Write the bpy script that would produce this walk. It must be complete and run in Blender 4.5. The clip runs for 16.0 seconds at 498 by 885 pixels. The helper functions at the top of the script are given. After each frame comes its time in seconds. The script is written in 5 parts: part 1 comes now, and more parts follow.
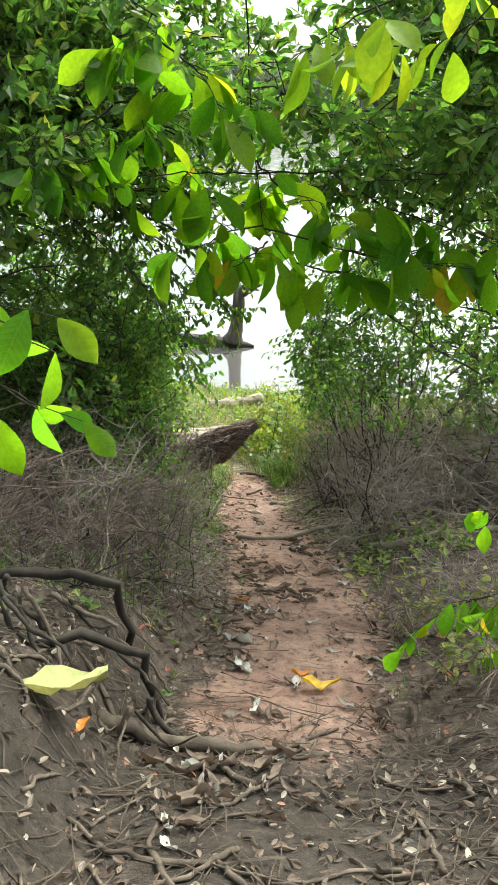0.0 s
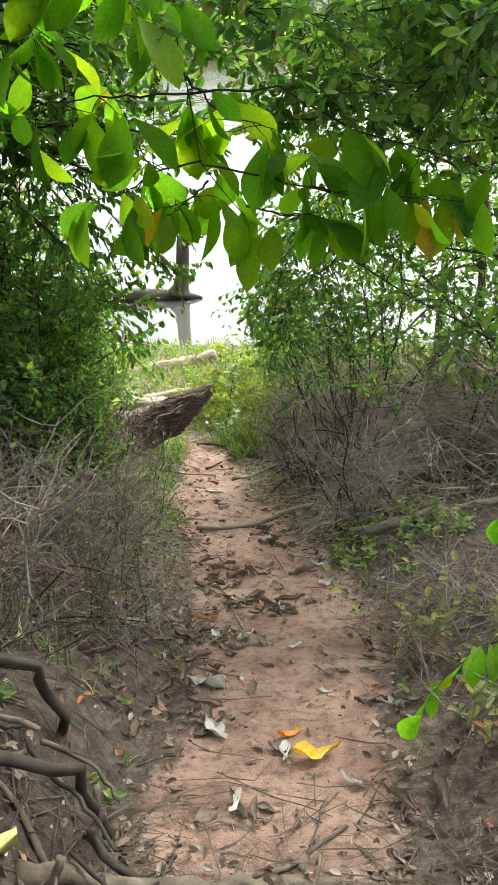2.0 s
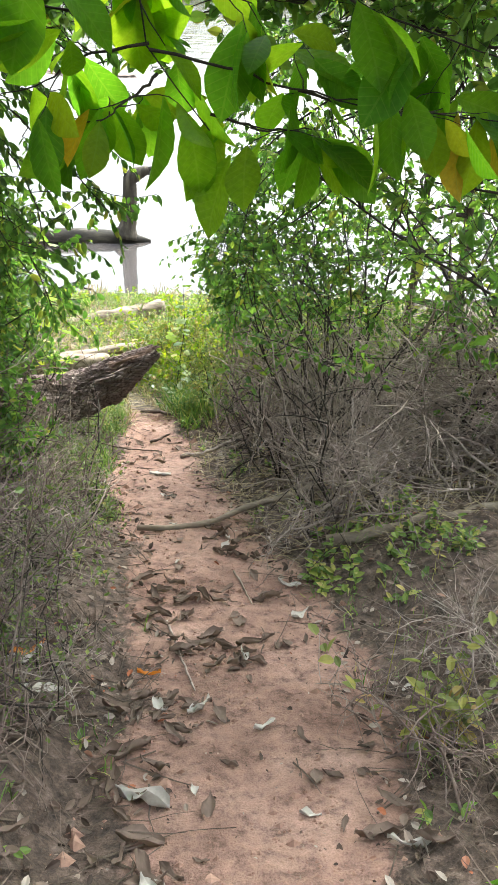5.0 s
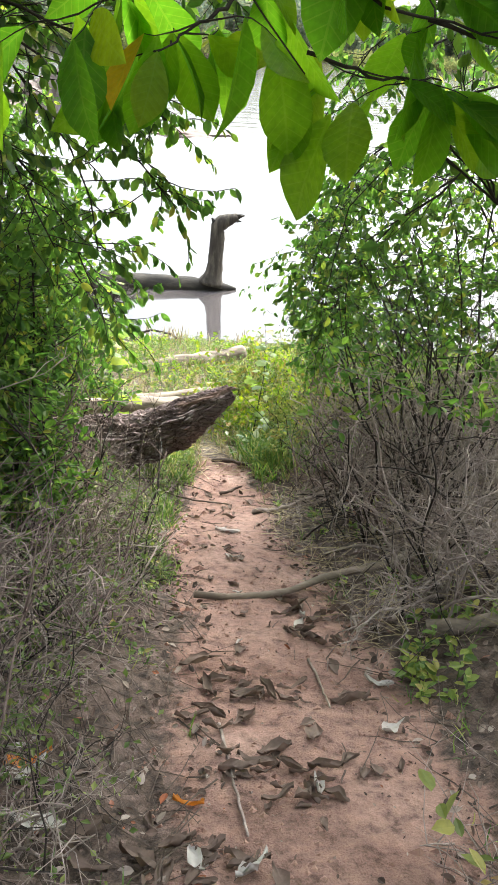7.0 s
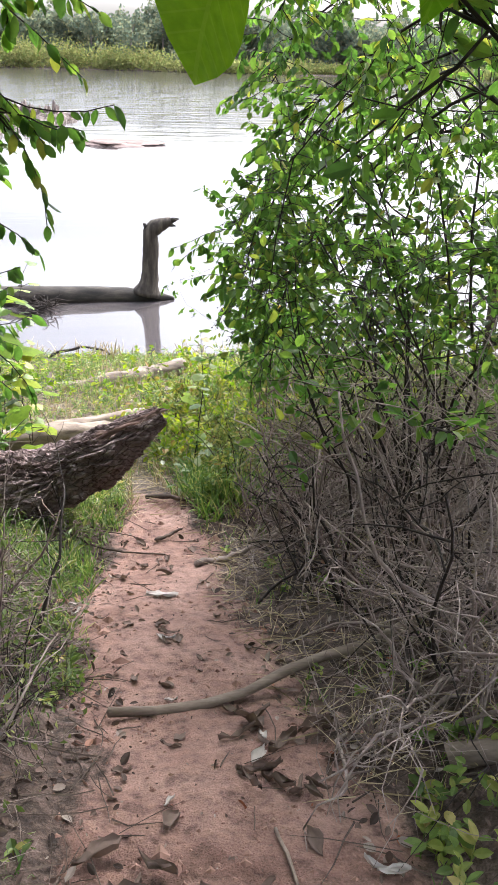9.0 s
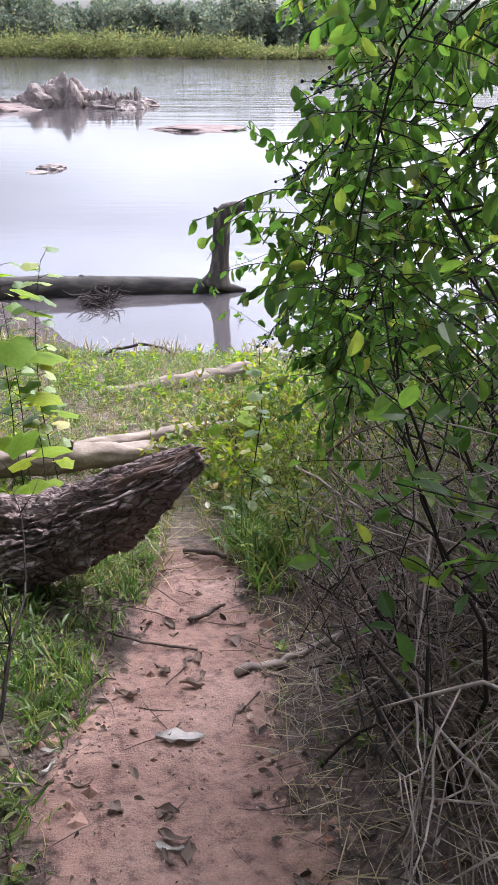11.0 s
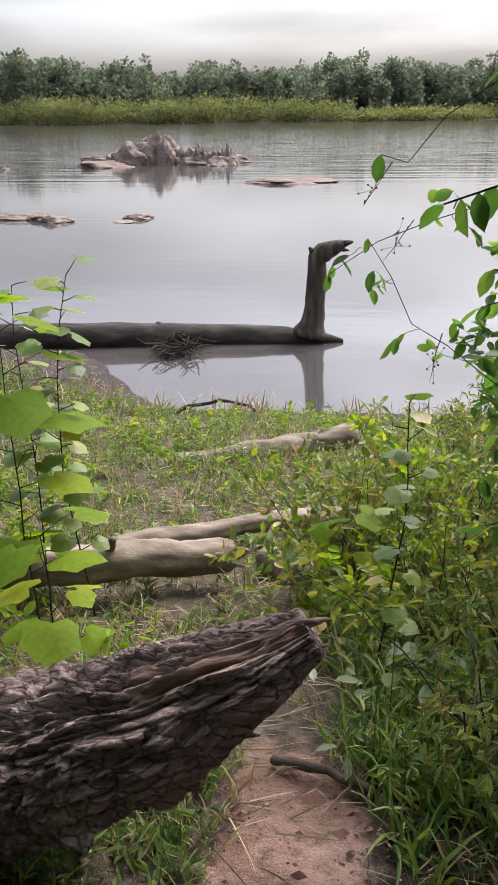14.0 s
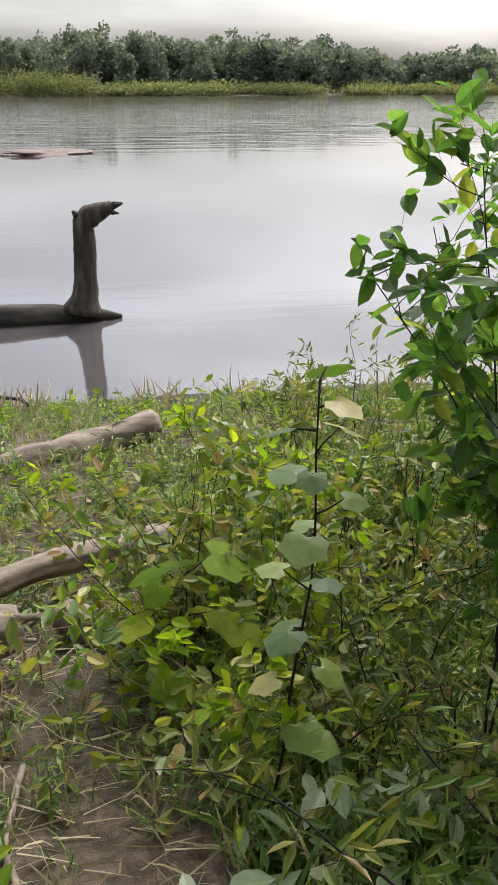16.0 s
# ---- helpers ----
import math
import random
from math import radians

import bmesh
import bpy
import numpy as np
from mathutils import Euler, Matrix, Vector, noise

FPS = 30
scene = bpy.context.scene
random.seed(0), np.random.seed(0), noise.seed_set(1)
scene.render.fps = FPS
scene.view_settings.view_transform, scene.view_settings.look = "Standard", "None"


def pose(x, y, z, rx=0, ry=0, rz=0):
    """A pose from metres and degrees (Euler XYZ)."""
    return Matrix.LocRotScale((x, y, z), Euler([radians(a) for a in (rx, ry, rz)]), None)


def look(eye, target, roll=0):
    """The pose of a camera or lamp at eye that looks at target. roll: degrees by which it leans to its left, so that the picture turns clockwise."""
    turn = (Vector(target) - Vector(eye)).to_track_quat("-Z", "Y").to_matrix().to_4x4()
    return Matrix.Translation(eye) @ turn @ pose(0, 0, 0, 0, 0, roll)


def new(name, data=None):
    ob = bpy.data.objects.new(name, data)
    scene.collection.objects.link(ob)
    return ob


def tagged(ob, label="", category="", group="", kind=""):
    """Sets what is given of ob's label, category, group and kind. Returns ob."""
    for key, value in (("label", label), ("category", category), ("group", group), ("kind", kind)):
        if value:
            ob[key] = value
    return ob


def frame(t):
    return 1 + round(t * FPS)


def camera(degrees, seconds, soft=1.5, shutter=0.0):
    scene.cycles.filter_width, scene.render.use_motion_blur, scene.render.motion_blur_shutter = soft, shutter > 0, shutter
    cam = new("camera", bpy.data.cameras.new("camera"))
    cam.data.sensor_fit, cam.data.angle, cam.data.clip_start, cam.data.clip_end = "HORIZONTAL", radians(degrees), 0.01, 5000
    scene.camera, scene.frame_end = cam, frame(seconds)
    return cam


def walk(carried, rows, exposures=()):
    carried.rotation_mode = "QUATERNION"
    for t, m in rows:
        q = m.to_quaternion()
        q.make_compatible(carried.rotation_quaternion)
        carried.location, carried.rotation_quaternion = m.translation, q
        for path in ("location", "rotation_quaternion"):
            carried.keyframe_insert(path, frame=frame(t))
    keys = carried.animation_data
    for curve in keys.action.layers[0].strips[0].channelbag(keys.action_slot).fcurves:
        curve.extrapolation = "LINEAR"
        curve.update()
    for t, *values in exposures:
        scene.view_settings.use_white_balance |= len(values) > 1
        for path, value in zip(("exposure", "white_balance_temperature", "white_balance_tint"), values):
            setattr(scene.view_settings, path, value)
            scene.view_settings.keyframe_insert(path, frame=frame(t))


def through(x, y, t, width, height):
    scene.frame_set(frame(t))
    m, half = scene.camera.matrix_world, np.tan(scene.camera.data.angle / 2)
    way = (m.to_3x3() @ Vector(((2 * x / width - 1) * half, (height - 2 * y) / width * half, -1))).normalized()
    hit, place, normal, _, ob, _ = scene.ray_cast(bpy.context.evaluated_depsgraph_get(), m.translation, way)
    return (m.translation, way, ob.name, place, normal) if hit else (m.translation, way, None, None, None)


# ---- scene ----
cam = camera(34.4, 16.0)
PATH = [
    (0, (-0.075, -0.278, 1.52), (-0.066, 1.559, 0.73), 3.2),
    (0.5, (-0.113, 0.085, 1.452), (-0.082, 1.929, 0.677), 2.9),
    (1, (-0.185, 0.293, 1.389), (-0.119, 2.122, 0.582), 2.4),
    (1.5, (-0.132, 0.501, 1.35), (-0.07, 2.303, 0.484), 1.3),
    (2, (-0.057, 0.701, 1.342), (0.059, 2.48, 0.436), 0.6),
    (2.5, (-0.08, 0.869, 1.306), (0.127, 2.626, 0.373), 0.6),
    (3, (-0.085, 1.055, 1.244), (0.179, 2.792, 0.288), 1.0),
    (3.2, (-0.055, 1.135, 1.225), (0.228, 2.863, 0.26), 1.2),
    (5.3, (-0.034, 1.964, 0.966), (0.184, 3.673, -0.05), 4.9),
    (5.5, (-0.075, 2.041, 0.928), (0.112, 3.756, -0.083), 5.4),
    (6, (-0.166, 2.279, 0.674), (-0.1, 4.007, -0.332), 5.5),
    (6.5, (-0.09, 2.457, 0.54), (-0.088, 4.202, -0.437), 4.7),
    (7, (0.035, 2.579, 0.553), (0.084, 4.364, -0.349), 3.5),
    (7.5, (0.127, 2.881, 0.434), (0.248, 4.681, -0.431), 2.0),
    (8, (0.139, 3.203, 0.304), (0.301, 5.002, -0.554), 1.7),
    (8.2, (0.15, 3.313, 0.25), (0.322, 5.112, -0.608), 1.6),
    (10.3, (0.321, 4.664, -0.091), (0.4, 6.448, -0.991), 1.2),
    (10.5, (0.353, 4.842, -0.149), (0.408, 6.628, -1.048), 1.0),
    (11, (0.347, 5.221, -0.26), (0.316, 7.009, -1.156), 0.2),
    (11.5, (0.35, 5.581, -0.371), (0.232, 7.368, -1.26), -0.4),
    (12, (0.306, 5.876, -0.436), (0.11, 7.659, -1.32), -1.0),
    (12.5, (0.252, 6.147, -0.515), (0.009, 7.935, -1.378), -0.9),
    (13, (0.294, 6.359, -0.568), (0.016, 8.151, -1.412), -0.4),
    (13.5, (0.182, 6.682, -0.764), (-0.099, 8.498, -1.554), 0.7),
    (14, (0.099, 7.118, -0.915), (-0.137, 8.949, -1.685), -0.9),
    (14.5, (0.004, 7.619, -1.091), (-0.132, 9.471, -1.833), -0.7),
    (15, (-0.035, 7.959, -1.225), (0.029, 9.804, -1.995), -1.0),
    (15.5, (0.002, 8.243, -1.273), (0.248, 10.063, -2.065), -0.2),
    (16, (-0.055, 8.445, -1.363), (0.246, 10.244, -2.182), -0.1),
]
walk(cam, [(t, look(eye, target, roll)) for t, eye, target, roll in PATH],
     exposures=[(0, 1.95, 6500, -7), (3, 2.16, 6550, -4), (5.5, 2.32, 6300, 2), (8, 2.05, 6300, 8), (10.5, 1.76, 5700, 19), (12.5, 1.22, 6050, 18), (14, 1.06, 6300, 14), (16, 0.92, 6300, 11)])

# ---- world and sun: a bright overcast sky ----
SUN_EL, SUN_AZ = radians(48), radians(35)
world = bpy.data.worlds.new("sky")
scene.world = world
world.use_nodes = True
wn, wl = world.node_tree.nodes, world.node_tree.links
wn.clear()
sky = wn.new("ShaderNodeTexSky")
sky.sky_type, sky.sun_disc = "NISHITA", False
sky.sun_elevation, sky.sun_rotation = SUN_EL, SUN_AZ
sky.dust_density = 4.0
grey = wn.new("ShaderNodeHueSaturation")
grey.inputs["Saturation"].default_value = 0.36
coord = wn.new("ShaderNodeTexCoord")
squash = wn.new("ShaderNodeMapping")
squash.inputs["Scale"].default_value = (1.2, 1.2, 7.0)
clouds = wn.new("ShaderNodeTexNoise")
clouds.inputs["Scale"].default_value, clouds.inputs["Detail"].default_value = 1.6, 5.0
band = wn.new("ShaderNodeMapRange")
band.inputs["From Min"].default_value, band.inputs["From Max"].default_value = 0.35, 0.68
band.inputs["To Min"].default_value, band.inputs["To Max"].default_value = 0.62, 1.25
times = wn.new("ShaderNodeMix")
times.data_type, times.blend_type = "RGBA", "MULTIPLY"
times.inputs["Factor"].default_value = 1.0
back = wn.new("ShaderNodeBackground")
back.inputs["Strength"].default_value = 0.15
wout = wn.new("ShaderNodeOutputWorld")
wl.new(sky.outputs["Color"], grey.inputs["Color"])
wl.new(coord.outputs["Generated"], squash.inputs["Vector"])
wl.new(squash.outputs["Vector"], clouds.inputs["Vector"])
wl.new(clouds.outputs["Fac"], band.inputs["Value"])
wl.new(grey.outputs["Color"], times.inputs["A"])
wl.new(band.outputs["Result"], times.inputs["B"])
lift = wn.new("ShaderNodeMapRange")
lift.inputs["From Min"].default_value, lift.inputs["From Max"].default_value = 0.0, 0.85
lift.inputs["To Min"].default_value, lift.inputs["To Max"].default_value = 0.42, 2.3
height_of = wn.new("ShaderNodeSeparateXYZ")
wl.new(coord.outputs["Generated"], height_of.inputs["Vector"])
wl.new(height_of.outputs["Z"], lift.inputs["Value"])
dome = wn.new("ShaderNodeMix")
dome.data_type, dome.blend_type = "RGBA", "MULTIPLY"
dome.inputs["Factor"].default_value = 1.0
wl.new(times.outputs["Result"], dome.inputs["A"])
wl.new(lift.outputs["Result"], dome.inputs["B"])
wl.new(dome.outputs["Result"], back.inputs["Color"])
wl.new(back.outputs["Background"], wout.inputs["Surface"])

sun = new("sun", bpy.data.lights.new("sun", "SUN"))
sun.data.energy, sun.data.angle, sun.data.color = 1.2, radians(30), (1.0, 0.97, 0.92)
sun.matrix_world = look((0, 0, 0), (-math.sin(SUN_AZ) * math.cos(SUN_EL), -math.cos(SUN_AZ) * math.cos(SUN_EL), -math.sin(SUN_EL)))

# ---- materials ----


def ramp(nt, fac, stops):
    r = nt.nodes.new("ShaderNodeValToRGB")
    while len(r.color_ramp.elements) < len(stops):
        r.color_ramp.elements.new(0.5)
    for e, (p, c) in zip(r.color_ramp.elements, stops):
        e.position, e.color = p, (*c, 1)
    nt.links.new(fac, r.inputs["Fac"])
    return r.outputs["Color"]


def tex(nt, kind, scale, detail=4.0, stretch=None, rough=0.55):
    co = nt.nodes.new("ShaderNodeTexCoord")
    src = co.outputs["Object"]
    if stretch:
        mp = nt.nodes.new("ShaderNodeMapping")
        mp.inputs["Scale"].default_value = stretch
        nt.links.new(src, mp.inputs["Vector"])
        src = mp.outputs["Vector"]
    n = nt.nodes.new(kind)
    n.inputs["Scale"].default_value = scale
    if kind == "ShaderNodeTexNoise":
        n.inputs["Detail"].default_value, n.inputs["Roughness"].default_value = detail, rough
    nt.links.new(src, n.inputs["Vector"])
    return n


def mixc(nt, fac, a, b, blend="MIX"):
    m = nt.nodes.new("ShaderNodeMix")
    m.data_type, m.blend_type = "RGBA", blend
    for key, v in (("Factor", fac), ("A", a), ("B", b)):
        if isinstance(v, bpy.types.NodeSocket):
            nt.links.new(v, m.inputs[key])
        else:
            m.inputs[key].default_value = v if isinstance(v, float) else (*v, 1)
    return m.outputs["Result"]


def surface(name, rough=0.8, spec=0.3):
    mat = bpy.data.materials.new(name)
    mat.use_nodes = True
    nt = mat.node_tree
    b = nt.nodes["Principled BSDF"]
    b.inputs["Roughness"].default_value = rough
    b.inputs["Specular IOR Level"].default_value = spec
    return mat, nt, b


def bump(nt, b, height, strength, distance):
    bp = nt.nodes.new("ShaderNodeBump")
    bp.inputs["Strength"].default_value, bp.inputs["Distance"].default_value = strength, distance
    nt.links.new(height, bp.inputs["Height"])
    nt.links.new(bp.outputs["Normal"], b.inputs["Normal"])


def wood_mat(name, stops, scale=6.0, stretch=(1, 1, 1), rough=0.85, relief=0.01, strength=0.6):
    mat, nt, b = surface(name, rough, 0.2)
    n1 = tex(nt, "ShaderNodeTexNoise", scale, 6, stretch)
    n2 = tex(nt, "ShaderNodeTexNoise", scale * 9, 4, stretch)
    c = ramp(nt, n1.outputs["Fac"], stops)
    c = mixc(nt, 0.5, c, ramp(nt, n2.outputs["Fac"], [(0.3, (0.45, 0.45, 0.45)), (0.75, (1, 1, 1))]), "MULTIPLY")
    nt.links.new(c, b.inputs["Base Color"])
    bump(nt, b, n2.outputs["Fac"], strength, relief)
    return mat


def leaf_mat(name, stops, through=0.45, rough=0.45, spec=0.35, gain=(1.5, 1.6, 0.7), veins=False):
    """Leaves: each its own tone; light also comes through the blade."""
    mat, nt, b = surface(name, rough, spec)
    geo = nt.nodes.new("ShaderNodeNewGeometry")
    c = ramp(nt, geo.outputs["Random Per Island"], stops)
    n = tex(nt, "ShaderNodeTexNoise", 45.0, 3)
    c = mixc(nt, 0.55, c, ramp(nt, n.outputs["Fac"], [(0.3, (0.6, 0.62, 0.55)), (0.7, (1.1, 1.08, 1.0))]), "MULTIPLY")
    if veins:
        uv = nt.nodes.new("ShaderNodeUVMap")
        sp = nt.nodes.new("ShaderNodeSeparateXYZ")
        nt.links.new(uv.outputs["UV"], sp.inputs["Vector"])

        def calc(op, x, y=None):
            m = nt.nodes.new("ShaderNodeMath")
            m.operation = op
            for k, q in enumerate((x, y)):
                if isinstance(q, bpy.types.NodeSocket):
                    nt.links.new(q, m.inputs[k])
                elif q is not None:
                    m.inputs[k].default_value = q
            return m.outputs["Value"]

        side = calc("ABSOLUTE", sp.outputs["Y"])
        run = calc("SINE", calc("MULTIPLY", calc("SUBTRACT", sp.outputs["X"], calc("MULTIPLY", side, 0.8)), 62.0))
        rib = calc("MAXIMUM", calc("GREATER_THAN", run, 0.93), calc("LESS_THAN", side, 0.011))
        c = mixc(nt, calc("MULTIPLY", rib, 0.14), c, (0.24, 0.34, 0.07))
        bump(nt, b, run, 0.25, 0.003)
    nt.links.new(c, b.inputs["Base Color"])
    tr = nt.nodes.new("ShaderNodeBsdfTranslucent")
    nt.links.new(mixc(nt, 1.0, c, gain, "MULTIPLY"), tr.inputs["Color"])
    mx = nt.nodes.new("ShaderNodeMixShader")
    mx.inputs["Fac"].default_value = through
    nt.links.new(b.outputs["BSDF"], mx.inputs[1])
    nt.links.new(tr.outputs["BSDF"], mx.inputs[2])
    nt.links.new(mx.outputs["Shader"], nt.nodes["Material Output"].inputs["Surface"])
    return mat


def ground_mat():
    """Red clay on the trodden line, leaf mould beside it, grey mud at the water, damp soil with painted shade at the
    start.
    """
    mat, nt, b = surface("soil", 0.9, 0.25)
    at = nt.nodes.new("ShaderNodeAttribute")
    at.attribute_name = "trodden"
    sep = nt.nodes.new("ShaderNodeSeparateColor")
    nt.links.new(at.outputs["Color"], sep.inputs["Color"])
    n1 = tex(nt, "ShaderNodeTexNoise", 2.2, 6)
    n2 = tex(nt, "ShaderNodeTexNoise", 17.0, 8, None, 0.68)
    n3 = tex(nt, "ShaderNodeTexNoise", 140.0, 4)
    clay = ramp(nt, n1.outputs["Fac"], [(0.3, (0.160, 0.092, 0.070)), (0.5, (0.280, 0.172, 0.136)), (0.72, (0.378, 0.248, 0.200))])
    clay = mixc(nt, 0.9, clay, ramp(nt, n2.outputs["Fac"], [(0.32, (0.28, 0.25, 0.24)), (0.47, (0.82, 0.80, 0.79)), (0.72, (1.25, 1.2, 1.17))]), "MULTIPLY")
    clay = mixc(nt, 0.4, clay, ramp(nt, n3.outputs["Fac"], [(0.36, (0.55, 0.52, 0.5)), (0.5, (0.95, 0.95, 0.95)), (0.66, (1.2, 1.2, 1.2))]), "MULTIPLY")
    mould = ramp(nt, n2.outputs["Fac"], [(0.32, (0.033, 0.025, 0.02)), (0.5, (0.095, 0.066, 0.052)), (0.66, (0.18, 0.13, 0.105)), (0.8, (0.30, 0.235, 0.19))])
    mould = mixc(nt, 0.6, mould, ramp(nt, n3.outputs["Fac"], [(0.35, (0.5, 0.5, 0.5)), (0.65, (1.2, 1.2, 1.2))]), "MULTIPLY")
    # Mud and damp soil, darkened further to paint deep shade at the trail's start.
    mud = ramp(nt, n2.outputs["Fac"], [(0.3, (0.018, 0.013, 0.011)), (0.55, (0.043, 0.032, 0.026)), (0.75, (0.078, 0.059, 0.049))])
    green = ramp(nt, n2.outputs["Fac"], [(0.3, (0.03, 0.035, 0.014)), (0.7, (0.12, 0.11, 0.05))])
    edge = nt.nodes.new("ShaderNodeMath")
    edge.operation = "MULTIPLY_ADD"
    nt.links.new(n2.outputs["Fac"], edge.inputs[0])
    edge.inputs[1].default_value = 0.7
    nt.links.new(sep.outputs["Red"], edge.inputs[2])
    sharp = nt.nodes.new("ShaderNodeMapRange")
    sharp.interpolation_type = "SMOOTHSTEP"
    sharp.inputs["From Min"].default_value, sharp.inputs["From Max"].default_value = 0.6, 1.0
    nt.links.new(edge.outputs["Value"], sharp.inputs["Value"])
    c = mixc(nt, sharp.outputs["Result"], mould, clay)
    c = mixc(nt, sep.outputs["Green"], c, green)
    c = mixc(nt, sep.outputs["Blue"], c, mud)
    nt.links.new(c, b.inputs["Base Color"])
    add = nt.nodes.new("ShaderNodeMath")
    add.operation = "ADD"
    nt.links.new(n2.outputs["Fac"], add.inputs[0])
    weak = nt.nodes.new("ShaderNodeMath")
    weak.operation = "MULTIPLY"
    weak.inputs[1].default_value = 0.35
    nt.links.new(n3.outputs["Fac"], weak.inputs[0])
    nt.links.new(weak.outputs["Value"], add.inputs[1])
    bump(nt, b, add.outputs["Value"], 0.85, 0.035)
    return mat


def water_mat():
    mat, nt, b = surface("river_water", 0.06, 0.5)
    b.inputs["Base Color"].default_value = (0.055, 0.048, 0.046, 1)
    b.inputs["IOR"].default_value = 1.45
    calm = tex(nt, "ShaderNodeTexNoise", 0.9, 3, (0.5, 2.2, 1))
    riff = tex(nt, "ShaderNodeTexNoise", 1.0, 3, (0.05, 0.75, 1), 0.6)
    co = nt.nodes.new("ShaderNodeTexCoord")
    sx = nt.nodes.new("ShaderNodeSeparateXYZ")
    nt.links.new(co.outputs["Object"], sx.inputs["Vector"])
    far = nt.nodes.new("ShaderNodeMapRange")
    far.inputs["From Min"].default_value, far.inputs["From Max"].default_value = 48.0, 85.0
    far.inputs["To Min"].default_value, far.inputs["To Max"].default_value = 0.0, 0.42
    nt.links.new(sx.outputs["Y"], far.inputs["Value"])
    mul = nt.nodes.new("ShaderNodeMath")
    mul.operation = "MULTIPLY"
    nt.links.new(riff.outputs["Fac"], mul.inputs[0])
    nt.links.new(far.outputs["Result"], mul.inputs[1])
    mad = nt.nodes.new("ShaderNodeMath")
    mad.operation = "MULTIPLY_ADD"
    nt.links.new(calm.outputs["Fac"], mad.inputs[0])
    mad.inputs[1].default_value = 0.012
    nt.links.new(mul.outputs["Value"], mad.inputs[2])
    bump(nt, b, mad.outputs["Value"], 0.9, 0.32)
    return mat


SOIL = ground_mat()
WATER = water_mat()
BARK = wood_mat("ridged_bark", [(0.25, (0.085, 0.057, 0.05)), (0.5, (0.21, 0.152, 0.137)), (0.75, (0.38, 0.305, 0.28))], 9, (0.5, 1, 1), 0.9, 0.012, 0.9)
nt = BARK.node_tree
vor = tex(nt, "ShaderNodeTexVoronoi", 24.0, stretch=(0.4, 1, 1))
vor.feature = "DISTANCE_TO_EDGE"
crack = nt.nodes.new("ShaderNodeBump")
crack.inputs["Strength"].default_value, crack.inputs["Distance"].default_value = 0.9, 0.03
nt.links.new(vor.outputs["Distance"], crack.inputs["Height"])
fine = [n for n in nt.nodes if n.bl_idname == "ShaderNodeBump" and n != crack][0]
nt.links.new(crack.outputs["Normal"], fine.inputs["Normal"])
pb = nt.nodes["Principled BSDF"]
tone = pb.inputs["Base Color"].links[0].from_socket
gap = ramp(nt, vor.outputs["Distance"], [(0.0, (0.3, 0.26, 0.25)), (0.09, (1, 1, 1))])
nt.links.new(mixc(nt, 1.0, tone, gap, "MULTIPLY"), pb.inputs["Base Color"])
HEART = wood_mat("split_heartwood", [(0.3, (0.07, 0.042, 0.034)), (0.6, (0.20, 0.13, 0.105)), (0.8, (0.34, 0.25, 0.21))], 8, (0.3, 2, 2), 0.85, 0.006)
PALE = wood_mat("bleached_wood", [(0.25, (0.085, 0.064, 0.048)), (0.5, (0.215, 0.168, 0.128)), (0.75, (0.37, 0.305, 0.24))], 5, (0.4, 2, 2), 0.8, 0.004)
WETWOOD = wood_mat("weathered_river_wood", [(0.25, (0.012, 0.010, 0.008)), (0.5, (0.03, 0.025, 0.019)), (0.78, (0.10, 0.082, 0.06))], 4, (0.5, 2, 2), 0.75, 0.006)
STUBWOOD = wood_mat("standing_river_wood", [(0.25, (0.025, 0.02, 0.016)), (0.5, (0.065, 0.053, 0.04)), (0.78, (0.16, 0.135, 0.1))], 5, (2.5, 2.5, 0.4), 0.8, 0.008)
TWIG = wood_mat("grey_twig", [(0.3, (0.17, 0.13, 0.108)), (0.55, (0.30, 0.24, 0.205)), (0.75, (0.46, 0.385, 0.335))], 14, (1, 1, 1), 0.9, 0.001)
BROWNTWIG = wood_mat("brown_twig", [(0.3, (0.09, 0.062, 0.05)), (0.55, (0.18, 0.13, 0.108)), (0.75, (0.30, 0.235, 0.2))], 14, (1, 1, 1), 0.9, 0.001)
DARKTWIG = wood_mat("dark_twig", [(0.3, (0.016, 0.012, 0.010)), (0.7, (0.05, 0.038, 0.03))], 14, (1, 1, 1), 0.85, 0.001)
ROOT = wood_mat("root_bark", [(0.3, (0.05, 0.036, 0.028)), (0.6, (0.12, 0.09, 0.07)), (0.8, (0.2, 0.155, 0.125))], 12, (1, 1, 1), 0.9, 0.004)
CLAY = wood_mat("clay_clod", [(0.3, (0.2, 0.112, 0.083)), (0.7, (0.36, 0.22, 0.168))], 9, (1, 1, 1), 0.95, 0.002)
STONE = wood_mat("river_stone", [(0.3, (0.12, 0.095, 0.08)), (0.6, (0.25, 0.2, 0.165)), (0.8, (0.36, 0.3, 0.25))], 1.2, (1, 1, 2), 0.8, 0.03)
SANDBAR = wood_mat("wet_sand", [(0.3, (0.13, 0.09, 0.075)), (0.7, (0.21, 0.155, 0.13))], 0.7, (1, 1, 1), 0.8, 0.01)
BIGLEAF = leaf_mat("broad_green_leaf", [(0.0, (0.06, 0.17, 0.012)), (0.45, (0.095, 0.23, 0.012)), (0.8, (0.14, 0.26, 0.012)), (0.975, (0.20, 0.28, 0.015)), (1.0, (0.34, 0.24, 0.02))], 0.76, spec=0.22, gain=(2.2, 2.0, 1.1), veins=True)
